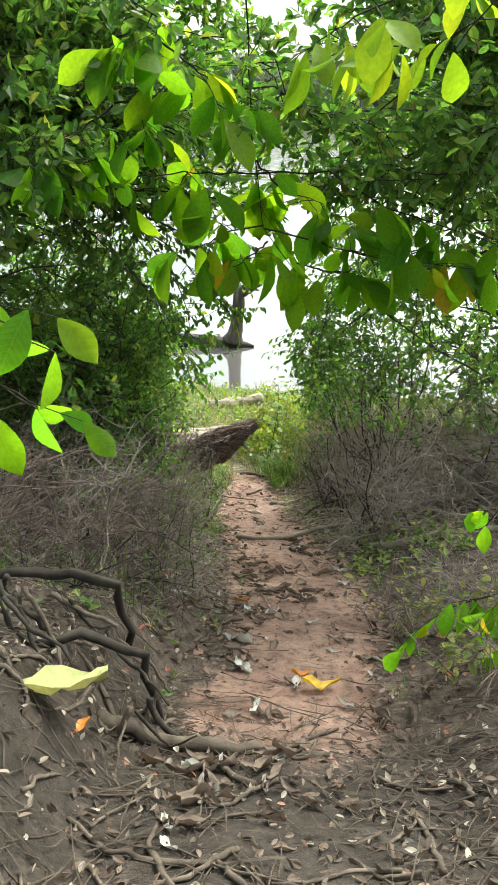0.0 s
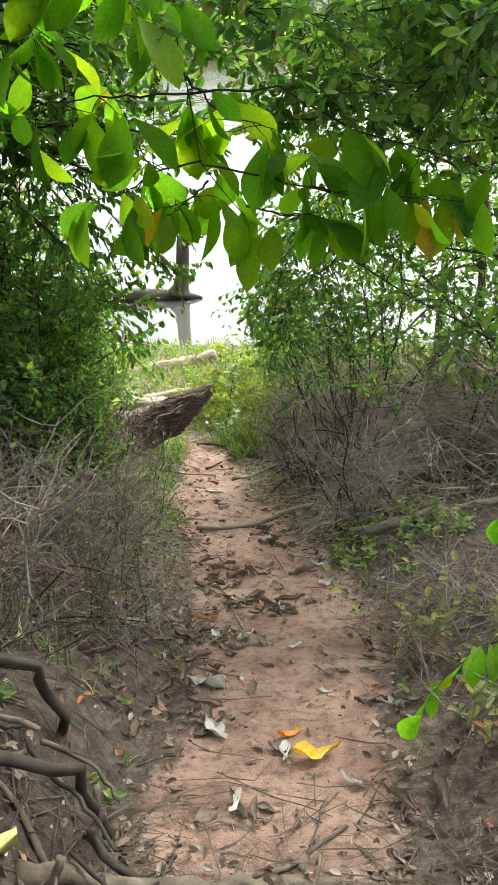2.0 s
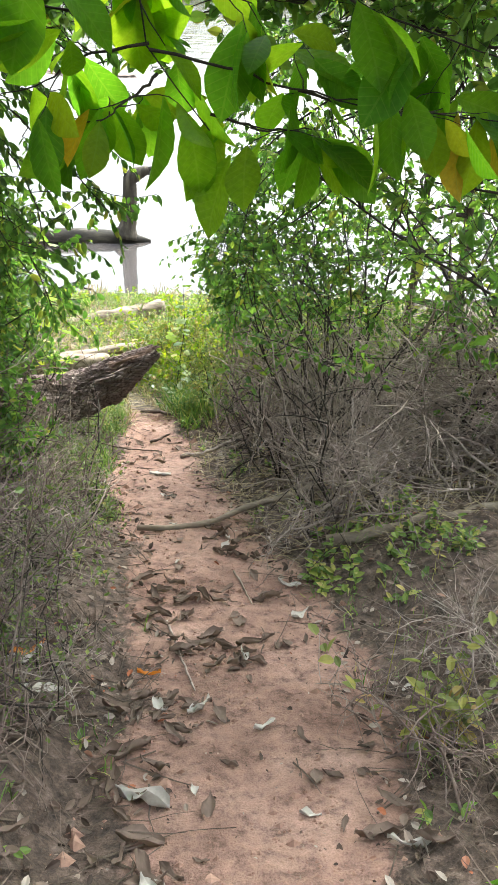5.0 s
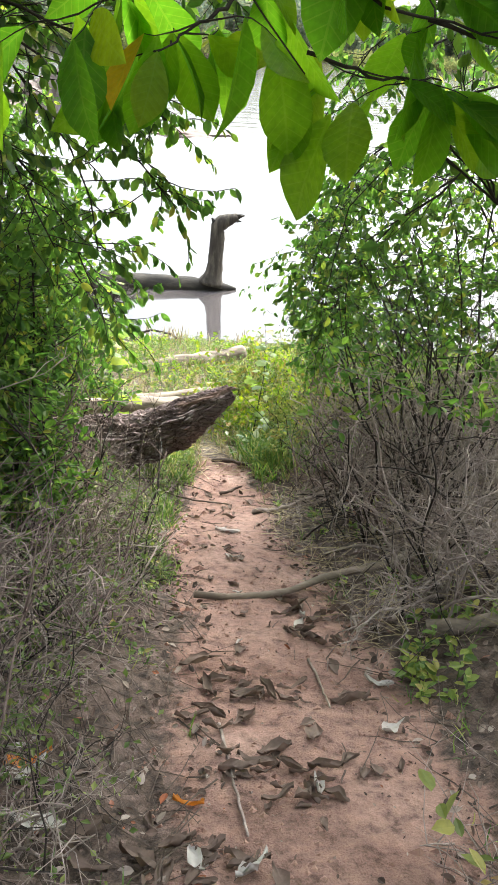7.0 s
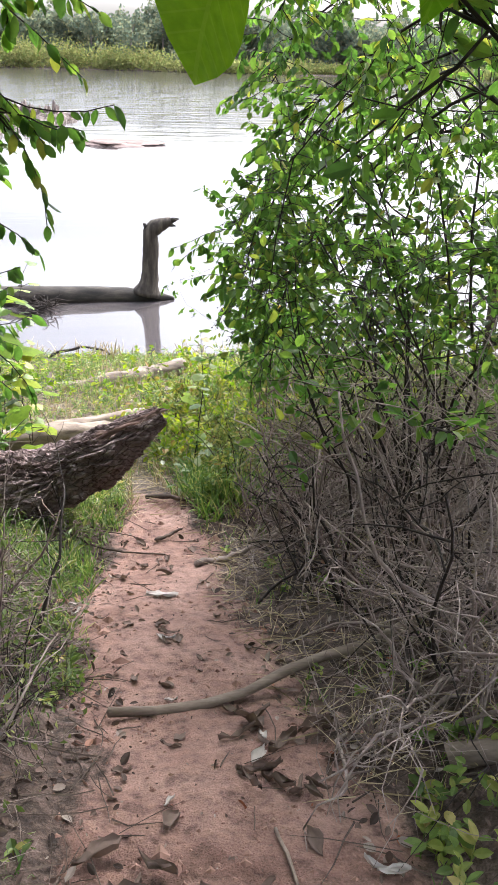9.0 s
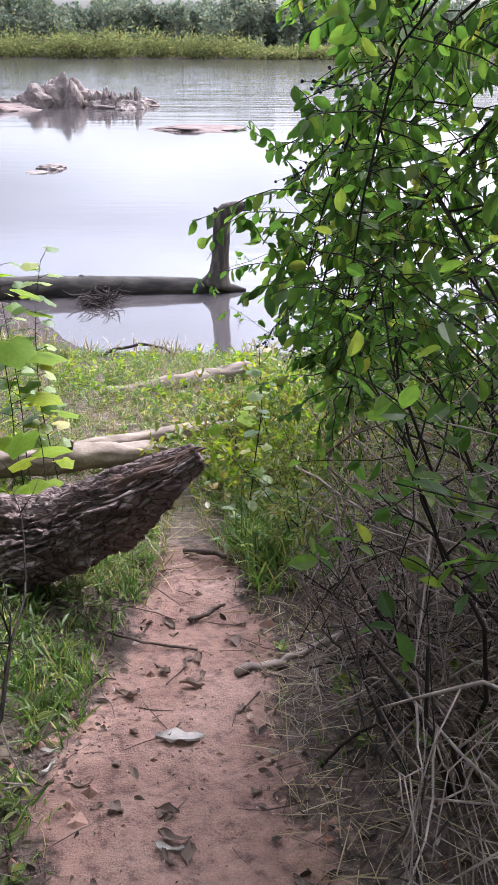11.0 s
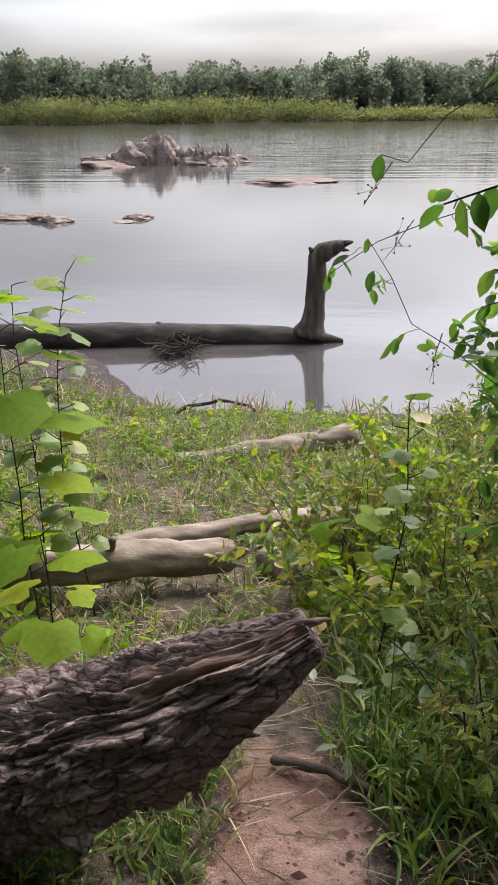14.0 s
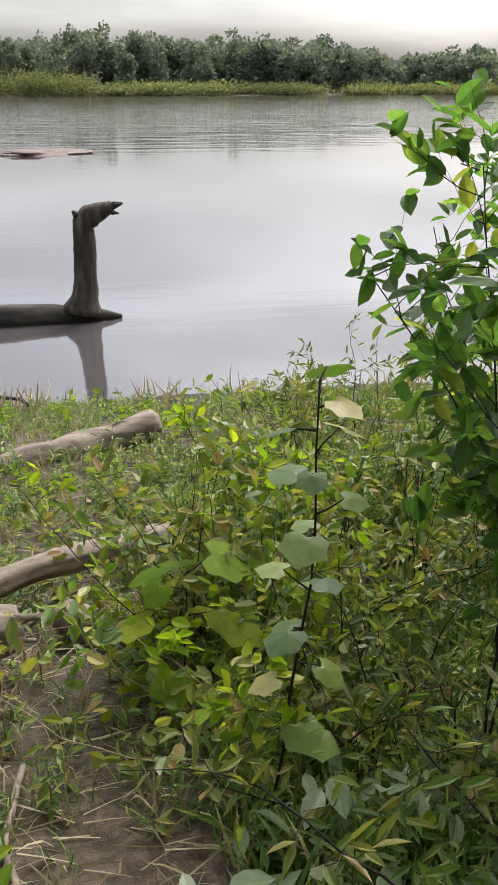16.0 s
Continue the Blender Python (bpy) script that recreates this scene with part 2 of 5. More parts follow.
SMALLLEAF = leaf_mat("small_green_leaf", [(0.0, (0.044, 0.090, 0.024)), (0.5, (0.080, 0.146, 0.032)), (0.9, (0.145, 0.208, 0.045)), (1.0, (0.26, 0.235, 0.05))], 0.6, gain=(1.65, 1.9, 1.0))
DULLLEAF = leaf_mat("dull_green_leaf", [(0.0, (0.07, 0.11, 0.035)), (0.6, (0.12, 0.165, 0.05)), (1.0, (0.20, 0.22, 0.08))], 0.45)
LIMELEAF = leaf_mat("lime_leaf", [(0.0, (0.11, 0.19, 0.015)), (0.6, (0.19, 0.27, 0.02)), (1.0, (0.31, 0.33, 0.025))], 0.5, 0.6, 0.12)
HERB = leaf_mat("herb_leaf", [(0.0, (0.065, 0.11, 0.028)), (0.5, (0.13, 0.20, 0.042)), (0.82, (0.23, 0.27, 0.06)), (1.0, (0.36, 0.29, 0.11))], 0.4)
GRASS = leaf_mat("grass_blade", [(0.0, (0.05, 0.11, 0.025)), (0.5, (0.11, 0.19, 0.045)), (0.85, (0.22, 0.28, 0.07)), (1.0, (0.42, 0.36, 0.17))], 0.35)
DRYGRASS = leaf_mat("dry_grass", [(0.0, (0.22, 0.17, 0.09)), (1.0, (0.42, 0.35, 0.22))], 0.25, gain=(1.2, 1.1, 0.9))
LITTER = leaf_mat("dead_leaf", [(0.0, (0.035, 0.024, 0.02)), (0.35, (0.085, 0.056, 0.045)), (0.7, (0.18, 0.13, 0.108)), (0.93, (0.33, 0.28, 0.25)), (1.0, (0.28, 0.09, 0.04))], 0.15, 0.7, 0.2, (1.1, 1.0, 0.8))
PALELEAF = leaf_mat("pale_dead_leaf", [(0.0, (0.30, 0.265, 0.24)), (1.0, (0.52, 0.48, 0.45))], 0.15, 0.7, 0.2, (1, 1, 1))
YELLOW = leaf_mat("yellow_leaf", [(0.0, (0.55, 0.36, 0.03)), (1.0, (0.65, 0.42, 0.04))], 0.3, gain=(1.1, 1, 0.6))
ORANGE = leaf_mat("orange_leaf", [(0.0, (0.5, 0.17, 0.025)), (1.0, (0.6, 0.22, 0.03))], 0.3, gain=(1.1, 1, 0.6))
OLIVE = leaf_mat("olive_herb_leaf", [(0.0, (0.09, 0.115, 0.03)), (0.5, (0.16, 0.18, 0.045)), (0.85, (0.25, 0.23, 0.06)), (1.0, (0.26, 0.15, 0.07))], 0.4)
PALEYELLOW = leaf_mat("pale_yellow_leaf", [(0.0, (0.40, 0.40, 0.17)), (1.0, (0.48, 0.46, 0.22))], 0.2, 0.6, 0.2, (1.1, 1.05, 0.7))
PALEBACK = leaf_mat("pale_backed_leaf", [(0.0, (0.16, 0.21, 0.11)), (0.6, (0.26, 0.31, 0.19)), (1.0, (0.42, 0.43, 0.33))], 0.3, 0.6, 0.2, (1, 1.1, 0.8))
# Distance haze is painted into this green: greyed and paled, for crowns and ridge.
HAZEGREEN = leaf_mat("far_foliage_hazed", [(0.0, (0.10, 0.13, 0.105)), (0.5, (0.148, 0.175, 0.13)), (1.0, (0.215, 0.21, 0.135))], 0.5, 0.95, 0.0, (1.2, 1.25, 1.1))
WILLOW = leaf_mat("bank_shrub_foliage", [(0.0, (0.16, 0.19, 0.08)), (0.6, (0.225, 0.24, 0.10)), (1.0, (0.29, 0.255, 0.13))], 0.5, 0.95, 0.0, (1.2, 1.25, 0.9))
FARTRUNK = wood_mat("far_trunk", [(0.3, (0.12, 0.10, 0.09)), (0.7, (0.24, 0.21, 0.19))], 1.0)
BERRY = surface("dark_berry", 0.4, 0.4)[0]
BERRY.node_tree.nodes["Principled BSDF"].inputs["Base Color"].default_value = (0.012, 0.008, 0.018, 1)

# ---- mesh helpers ----


class Build:
    """Collects pieces of one mesh."""

    def __init__(self):
        self.v, self.f, self.n, self.uv = [], [], 0, []

    def add(self, v, f):
        self.v.append(np.asarray(v, float).reshape(-1, 3))
        self.f.extend(tuple(i + self.n for i in q) for q in f)
        self.n += len(self.v[-1])
        return self

    def make(self, name, mat, parent=None, smooth=True, label=""):
        me = bpy.data.meshes.new(name)
        me.from_pydata(np.vstack(self.v).tolist(), [], self.f)
        me.materials.append(mat)
        if self.uv:
            flat = np.vstack(self.uv)
            idx = np.zeros(len(me.loops), dtype=np.int32)
            me.loops.foreach_get("vertex_index", idx)
            me.uv_layers.new(name="blade").data.foreach_set("uv", flat[idx].astype(np.float32).ravel())
        if smooth:
            me.polygons.foreach_set("use_smooth", [True] * len(me.polygons))
        ob = new(name, me)
        ob.parent = parent
        if label:
            tagged(ob, label)
        return ob


def empty(name, label, category, at=(0, 0, 0), group="", kind=""):
    ob = new(name)
    ob.location = at
    ob.empty_display_size = 0.1
    return tagged(ob, label, category, group, kind)


def tube(pts, radii, sides=6, wob=0.0, rng=None):
    pts = np.asarray(pts, float)
    n = len(pts)
    d = np.gradient(pts, axis=0)
    d /= np.linalg.norm(d, axis=1)[:, None] + 1e-9
    ref = np.array([0.3, 0.2, 1.0]) if abs(d[:, 2]).mean() < 0.8 else np.array([1.0, 0.1, 0.2])
    u = np.cross(d, ref)
    u /= np.linalg.norm(u, axis=1)[:, None] + 1e-9
    w = np.cross(d, u)
    a = np.arange(sides) * 2 * np.pi / sides
    r = np.broadcast_to(np.asarray(radii, float)[:, None], (n, sides)).copy()
    if wob and rng is not None:
        r *= 1 + wob * rng.standard_normal((n, sides))
    v = pts[:, None] + r[..., None] * (np.cos(a)[None, :, None] * u[:, None] + np.sin(a)[None, :, None] * w[:, None])
    f = [(i * sides + j, i * sides + (j + 1) % sides, (i + 1) * sides + (j + 1) % sides, (i + 1) * sides + j) for i in range(n - 1) for j in range(sides)]
    f += [tuple(range(sides))[::-1], tuple((n - 1) * sides + j for j in range(sides))]
    return v.reshape(-1, 3), f


def wander(rng, start, heading, length, n, bend=0.25, lift=0.0):
    """A crooked line."""
    p, d = np.array(start, float), np.array(heading, float)
    d /= np.linalg.norm(d)
    pts = [p.copy()]
    for _ in range(n):
        d = d + bend * rng.standard_normal(3) + (0, 0, lift)
        d /= np.linalg.norm(d)
        p = p + d * length / n
        pts.append(p.copy())
    return np.array(pts)


def along(line, s):
    line = np.asarray(line, float)
    seg = np.r_[0, np.cumsum(np.linalg.norm(np.diff(line, axis=0), axis=1))]
    return np.array([np.interp(s * seg[-1], seg, line[:, k]) for k in range(3)])


# leaf blades: rows of (place along the leaf, half width, droop)
BROAD = [(0.0, 0.010, 0.0), (0.06, 0.05, 0.0), (0.18, 0.125, -0.005), (0.32, 0.19, -0.01), (0.47, 0.24, -0.02), (0.62, 0.255, -0.04), (0.75, 0.22, -0.07), (0.86, 0.145, -0.105), (0.94, 0.065, -0.135), (1.0, 0.003, -0.16)]
OVAL = [(0.0, 0.02, 0.0), (0.3, 0.24, 0.0), (0.65, 0.25, -0.05), (1.0, 0.01, -0.14)]
LANCE = [(0.0, 0.01, 0.0), (0.35, 0.13, 0.0), (0.7, 0.10, -0.06), (1.0, 0.005, -0.16)]
BLADE = [(0.0, 0.035, 0.0), (0.4, 0.03, -0.04), (0.75, 0.02, -0.22), (1.0, 0.003, -0.5)]
QUAD = (np.array([(0, 0, 0), (0.5, 0.42, 0), (1, 0, 0.0), (0.5, -0.42, 0)]), [(0, 1, 2, 3)])
FOLD = (np.array([(0, 0, 0), (0.5, 0.3, 0.06), (1, 0, -0.1), (0.5, -0.3, 0.06)]), [(0, 2, 1), (0, 3, 2)])
OVALF = (np.array([(0, 0, 0), (0.2, 0.19, 0.05), (0.46, 0.26, 0.04), (0.74, 0.20, 0.01), (1, 0, -0.12), (0.74, -0.20, 0.01), (0.46, -0.26, 0.04), (0.2, -0.19, 0.05)]), [(0, 4, 3, 2, 1), (0, 7, 6, 5, 4)])
LANCEF = (np.array([(0, 0, 0), (0.35, 0.13, 0.03), (0.7, 0.10, -0.03), (1, 0, -0.16), (0.7, -0.10, -0.03), (0.35, -0.13, 0.03)]), [(0, 3, 2, 1), (0, 5, 4, 3)])
STRAP = (np.array([(0, 0.035, 0), (0, -0.035, 0), (0.45, 0.03, -0.05), (0.45, -0.03, -0.05), (0.8, 0.018, -0.25), (0.8, -0.018, -0.25), (1.0, 0, -0.5)]), [(0, 1, 3, 2), (2, 3, 5, 4), (4, 5, 6)])
DIAMOND = [(0.0, 0.01, 0.0), (0.5, 0.28, -0.02), (1.0, 0.01, -0.1)]


def blade(rows, fold=0.25):
    v, f = [], []
    for t, h, z in rows:
        v += [(t, h, z + fold * h), (t, 0, z), (t, -h, z + fold * h)]
    for i in range(len(rows) - 1):
        a = 3 * i
        f += [(a, a + 1, a + 4, a + 3), (a + 1, a + 2, a + 5, a + 4)]
    return np.array(v), f


def lobed(points=5):
    """A lobed blade (maple or plane), as a fan about the vein's base."""
    rim = []
    lobes = [(-2.3, 0.52), (-1.8, 0.70), (-1.4, 0.68), (-1.0, 0.88), (-0.7, 0.80), (-0.38, 0.84), (0.0, 1.0), (0.38, 0.84), (0.7, 0.80), (1.0, 0.88), (1.4, 0.68), (1.8, 0.70), (2.3, 0.52)]
    for a, r in lobes:
        rim.append((0.12 + r * math.cos(a) * 0.8, r * math.sin(a) * 0.75, -0.12 * r * r))
    v = np.array([(0.12, 0, 0.03)] + [(0, 0, 0)] + rim)
    n = len(rim)
    f = [(0, 2 + i, 3 + i) for i in range(n - 1)] + [(0, 2 + n - 1, 1), (0, 1, 2)]
    return v, f


LOBED = lobed()


def leaves(build, rng, spots, heads, size, shape, spread=0.3, flat=0.6, face=(0, 0, 0)):
    """Blades at the spots, heading along heads; flat: how far they face up."""
    v, f = blade(shape) if isinstance(shape, list) else shape
    spots, heads = np.asarray(spots, float).reshape(-1, 3), np.asarray(heads, float).reshape(-1, 3)
    n = len(spots)
    if not n:
        return build
    x = heads + rng.normal(0, spread, (n, 3))
    x /= np.linalg.norm(x, axis=1)[:, None] + 1e-9
    up = rng.normal(0, 1 - flat, (n, 3)) + (0, 0, flat + 0.05) + np.array(face)
    y = np.cross(up, x)
    y /= np.linalg.norm(y, axis=1)[:, None] + 1e-9
    z = np.cross(x, y)
    sz = size * np.clip(np.exp(rng.normal(0, 0.22, n)), 0.6, 1.3)
    vv = v[None] * sz[:, None, None]
    allv = spots[:, None] + vv[..., :1] * x[:, None] + vv[..., 1:2] * y[:, None] + vv[..., 2:] * z[:, None]
    k = len(v)
    build.v.append(allv.reshape(-1, 3))
    fa = [tuple(q) for q in f]
    if shape is BROAD:
        build.uv.append(np.tile(v[:, :2], (n, 1)))
    base = build.n
    build.f.extend(tuple(j + base + i * k for j in q) for i in range(n) for q in fa)
    build.n += n * k
    return build

# ---- the ground ----
WATER_Z = -4.6
PROFILE = [(-700, 60), (-60, 14), (-10, 3.0), (-3, 0.75), (-0.3, -0.1), (1.05, -0.45), (2.0, -0.82), (2.35, -1.0), (2.93, -1.17), (4.45, -1.68), (5.8, -2.07), (7.42, -2.62), (8.5, -2.98),
           (9.3, -3.07), (10.5, -3.45), (12, -3.72), (14.5, -4.02), (16.0, -4.36), (16.9, -4.6), (18.5, -4.85), (24, -5.4), (40, -6), (205, -6), (222, -4.6), (228, -4.2), (300, -2), (900, 12), (4000, 40)]
PY, PZ = np.array([p[0] for p in PROFILE], float), np.array([p[1] for p in PROFILE], float)


def ease(v, a, b):
    t = np.clip((v - a) / (b - a), 0, 1)
    return t * t * (3 - 2 * t)


def path_x(y):
    return np.interp(y, [0, 2.3, 2.93, 4.45, 5.8, 7.4, 8.5, 9.6, 11, 13], [-0.02, 0.1, 0.25, 0.44, 0.28, 0.02, 0.03, -0.12, -0.25, -0.4])


def path_w(y):
    return np.interp(y, [0, 2.3, 3, 4.4, 5.8, 7.4, 8.6, 9.4, 10.5, 11.5], [0.55, 0.44, 0.46, 0.50, 0.42, 0.42, 0.33, 0.17, 0.05, 0.0])


def waves(x, y):
    return (np.sin(x * 3.1 + 1.3 * np.sin(y * 1.7)) * np.sin(y * 2.3 + 0.7 * np.sin(x * 2.1)) * 0.5
            + np.sin(x * 7.3 + 2 * np.sin(y * 4.1 + 1)) * np.sin(y * 6.1 + x * 1.3) * 0.3 + np.sin(x * 19 + 3 * np.sin(y * 9)) * np.sin(y * 17 + 2 * np.sin(x * 11)) * 0.12)


def height(x, y):
    x, y = np.asarray(x, float), np.asarray(y, float)
    z = np.interp(y - 2.6 * ease(-x, 2.1, 4.6) * ease(y, 13, 16.5) * (1 - ease(y, 100, 200)), PY, PZ)
    off = x - path_x(y)
    w = path_w(y) + 0.05
    near = 1 - ease(y, 8.6, 10.5)
    left = ease(-off, w, w + 0.55) * (0.16 + 0.36 * (1 - ease(y, 2.5, 4.2))) + 0.12 * np.clip(-off - w - 0.5, 0, 6)
    right = ease(off, w, w + 0.7) * 0.24 + 0.16 * np.clip(off - w - 0.6, 0, 6)
    z = z + near * (left + right)
    rough = 0.55 + 0.45 * ease(np.abs(off), w * 0.7, w * 1.2)
    shore = 1 - ease(y, 15, 19) * 0.8
    return z + 0.045 * waves(x, y) * rough * shore + (0.026 * waves(x * 2.7 + 3, y * 2.3) + 0.02 * waves(x * 6.1 + 1, y * 5.3 + 2) + 0.022 * waves(x * 3.9 + 5, y * 3.3 + 1)) * shore * rough * ease(y, -3, 0) * (1 - ease(y, 10, 20))


def lines(core, fine, out, grow):
    a, b = core
    mid = list(np.arange(a, b, fine))
    lo, hi, step = a, b, fine
    below, above = [], [b]
    while lo > out[0] or hi < out[1]:
        step *= grow
        lo, hi = lo - step, hi + step
        if lo > out[0]:
            below.append(lo)
        if hi < out[1]:
            above.append(hi)
    return np.array([out[0]] + below[::-1] + mid + above + [out[1]])


def make_ground():
    xs = lines((-2.0, 2.0), 0.032, (-1500, 1500), 1.13)
    ys = lines((-0.2, 10.0), 0.034, (-700, 4000), 1.1)
    gx, gy = np.meshgrid(xs, ys)
    gz = height(gx, gy)
    v = np.stack([gx, gy, gz], -1).reshape(-1, 3)
    nx, ny = len(xs), len(ys)
    f = [(j * nx + i, j * nx + i + 1, (j + 1) * nx + i + 1, (j + 1) * nx + i) for j in range(ny - 1) for i in range(nx - 1)]
    ob = Build().add(v, f).make("ground", SOIL)
    off = np.abs(gx - path_x(gy) + 0.10 * waves(gx * 0.8, gy * 1.9) + 0.05 * waves(gx * 3, gy * 5))
    w = path_w(gy) * (1 + 0.25 * waves(gx * 0.3 + 5, gy * 1.3))
    red = (1 - ease(off, w * 0.6, w * 1.2 + 0.05)) * ease(gy, 1.8, 2.6)
    red = red * (1 - ease(gy, 8.9, 9.9))
    red = np.maximum(red, 0.25 * (1 - ease(off, w, w + 0.6)) * ease(gy, 1.5, 3) * (1 - ease(gy, 8.9, 9.9)))
    side = ease(-(gx - path_x(gy)), w, w + 0.25) * ease(gy, 6.4, 7.2)
    green = np.clip(side + ease(gy, 9.0, 10.5), 0, 1) * (1 - ease(gy, 15.6, 16.6)) * (1 - 0.9 * red)
    green = np.maximum(green, ease(gy, 221.5, 224))
    # Mud by the river; near the start, damp soil plus shade painted as colour.
    blue = np.maximum(ease(gy, 15.4, 16.6) * (1 - ease(gy, 221, 223)), 0.95 * (1 - ease(gy + 0.15 * waves(gx, gy), 1.9, 2.7)))
    blue = np.maximum(blue, 0.8 * ease(path_x(gy) - gx, 0.35, 0.65) * (1 - ease(gy + 0.2 * waves(gx, gy), 2.6, 3.4)))
    col = ob.data.color_attributes.new("trodden", "FLOAT_COLOR", "POINT")
    col.data.foreach_set("color", np.stack([red, green * 0.4, blue, np.ones_like(red)], -1).astype(np.float32).ravel())
    return tagged(ob, "sloping ground of red clay and leaf mould down to a river", "ground", kind="structure")


make_ground()


def make_water():
    xs, ys = lines((-12, 12), 1.5, (-1500, 1500), 1.3), np.array([15.0, 20, 30, 50, 80, 130, 200, 223.0])
    gx, gy = np.meshgrid(xs, ys)
    nx = len(xs)
    v = np.stack([gx, gy, np.full_like(gx, WATER_Z)], -1).reshape(-1, 3)
    f = [(j * nx + i, j * nx + i + 1, (j + 1) * nx + i + 1, (j + 1) * nx + i) for j in range(len(ys) - 1) for i in range(nx - 1)]
    return tagged(Build().add(v, f).make("water", WATER), "wide calm grey river with rippled far reach", "river", kind="structure")


make_water()


# ---- fallen logs ----
def bark_log():
    """A broken, deeply ridged trunk that reaches over the trail's edge."""
    rng = np.random.default_rng(3)
    log = empty("fallen_log", "broken fallen trunk with dark ridged bark beside the trail", "log", (-1.0, 8.6, -2.9))
    inv = Matrix.Translation((1.0, -8.6, 2.9))
    axis = np.array([(-2.9, 8.45, -2.95), (-2.2, 8.58, -2.86), (-1.6, 8.68, -2.78), (-1.15, 8.73, -2.69), (-0.9, 8.74, -2.62), (-0.65, 8.74, -2.53), (-0.36, 8.70, -2.35), (-0.14, 8.71, -2.21), (0.035, 8.76, -2.10)])
    rad = np.array([0.36, 0.34, 0.30, 0.265, 0.235, 0.205, 0.175, 0.12, 0.06])
    n, m = 370, 210
    s = np.linspace(0, 1, n)
    seg = np.r_[0, np.cumsum(np.linalg.norm(np.diff(axis, axis=0), axis=1))]
    c = np.array([np.interp(s * seg[-1], seg, axis[:, k]) for k in range(3)]).T
    r = np.interp(s * seg[-1], seg, rad)
    k = np.ones(9) / 9
    c[4:-4] = np.array([np.convolve(c[:, j], k, "valid") for j in range(3)]).T
    d = np.gradient(c, axis=0)
    d /= np.linalg.norm(d, axis=1)[:, None]
    u = np.cross(d, (0, 0, 1.0))
    u /= np.linalg.norm(u, axis=1)[:, None]
    w = np.cross(u, d)
    a = np.linspace(0, 2 * np.pi, m, endpoint=False)
    v = np.zeros((n, m, 3))
    for i in range(n):
        for j in range(m):
            L = s[i] * seg[-1]
            q = Vector((L * 5.5, math.cos(a[j]) * 3.2, math.sin(a[j]) * 3.2))
            warp = noise.noise(q * 0.7) * 0.9
            ridge = 1 - abs(noise.noise(Vector((L * 5.0 + warp, math.cos(a[j] + warp * 0.16 + L * 0.2) * 4.6, math.sin(a[j] + warp * 0.16 + L * 0.2) * 4.6))) * 2.6)
            plate = 1 - abs(noise.noise(Vector((L * 15 + warp * 2, math.cos(a[j]) * 12, math.sin(a[j]) * 12))) * 2)
            lump = noise.noise(q * 0.35)
            fade = min(1.0, r[i] / 0.2)
            rr = r[i] * (1 + 0.10 * lump) + fade * (0.05 * (max(-0.6, -ridge * abs(ridge)) + 0.3) + 0.03 * (plate - 0.55))
            # the broken end is hollowed from above
            if L > seg[-1] - 1.0 and 0.5 < a[j] < 2.2:
                rr -= 0.05 * fade * math.sin((a[j] - 0.5) / 1.7 * math.pi)
            v[i, j] = c[i] + rr * (math.cos(a[j]) * u[i] + math.sin(a[j]) * w[i])
    f = [(i * m + j, i * m + (j + 1) % m, (i + 1) * m + (j + 1) % m, (i + 1) * m + j) for i in range(n - 1) for j in range(m)]
    f += [tuple(range(m))[::-1], tuple((n - 1) * m + j for j in range(m))]
    trunk = Build().add(v.reshape(-1, 3), f).make("trunk", BARK, log)
    trunk.data.materials.append(HEART)
    for q in range((n - 1) * m):
        L, ang = s[q // m] * seg[-1], a[q % m]
        if L > seg[-1] - 0.45 and 0.75 < ang + 0.25 * noise.noise(Vector((L * 6, ang, 3))) < 1.55:
            trunk.data.polygons[q].material_index = 1
    trunk.matrix_parent_inverse = inv
    # splinters at the break
    for x, y, z, hx, hz, ln, rr in ((0.0, 8.74, -2.07, 1, 0.9, 0.075, 0.009), (0.02, 8.77, -2.09, 1, 0.4, 0.07, 0.01), (0.02, 8.74, -2.13, 1, -0.2, 0.06, 0.01), (-0.2, 8.66, -2.35, 1, 0.0, 0.12, 0.02)):
        p = wander(rng, (x, y, z), (hx, 0.05, hz), ln, 6, 0.15)
        t = Build().add(*tube(p, np.array([1, 1.05, 0.95, 0.8, 0.6, 0.35, 0.1]) * rr, 9, 0.12, rng)).make("splinter", HEART, log)
        t.matrix_parent_inverse = inv
    return log


bark_log()


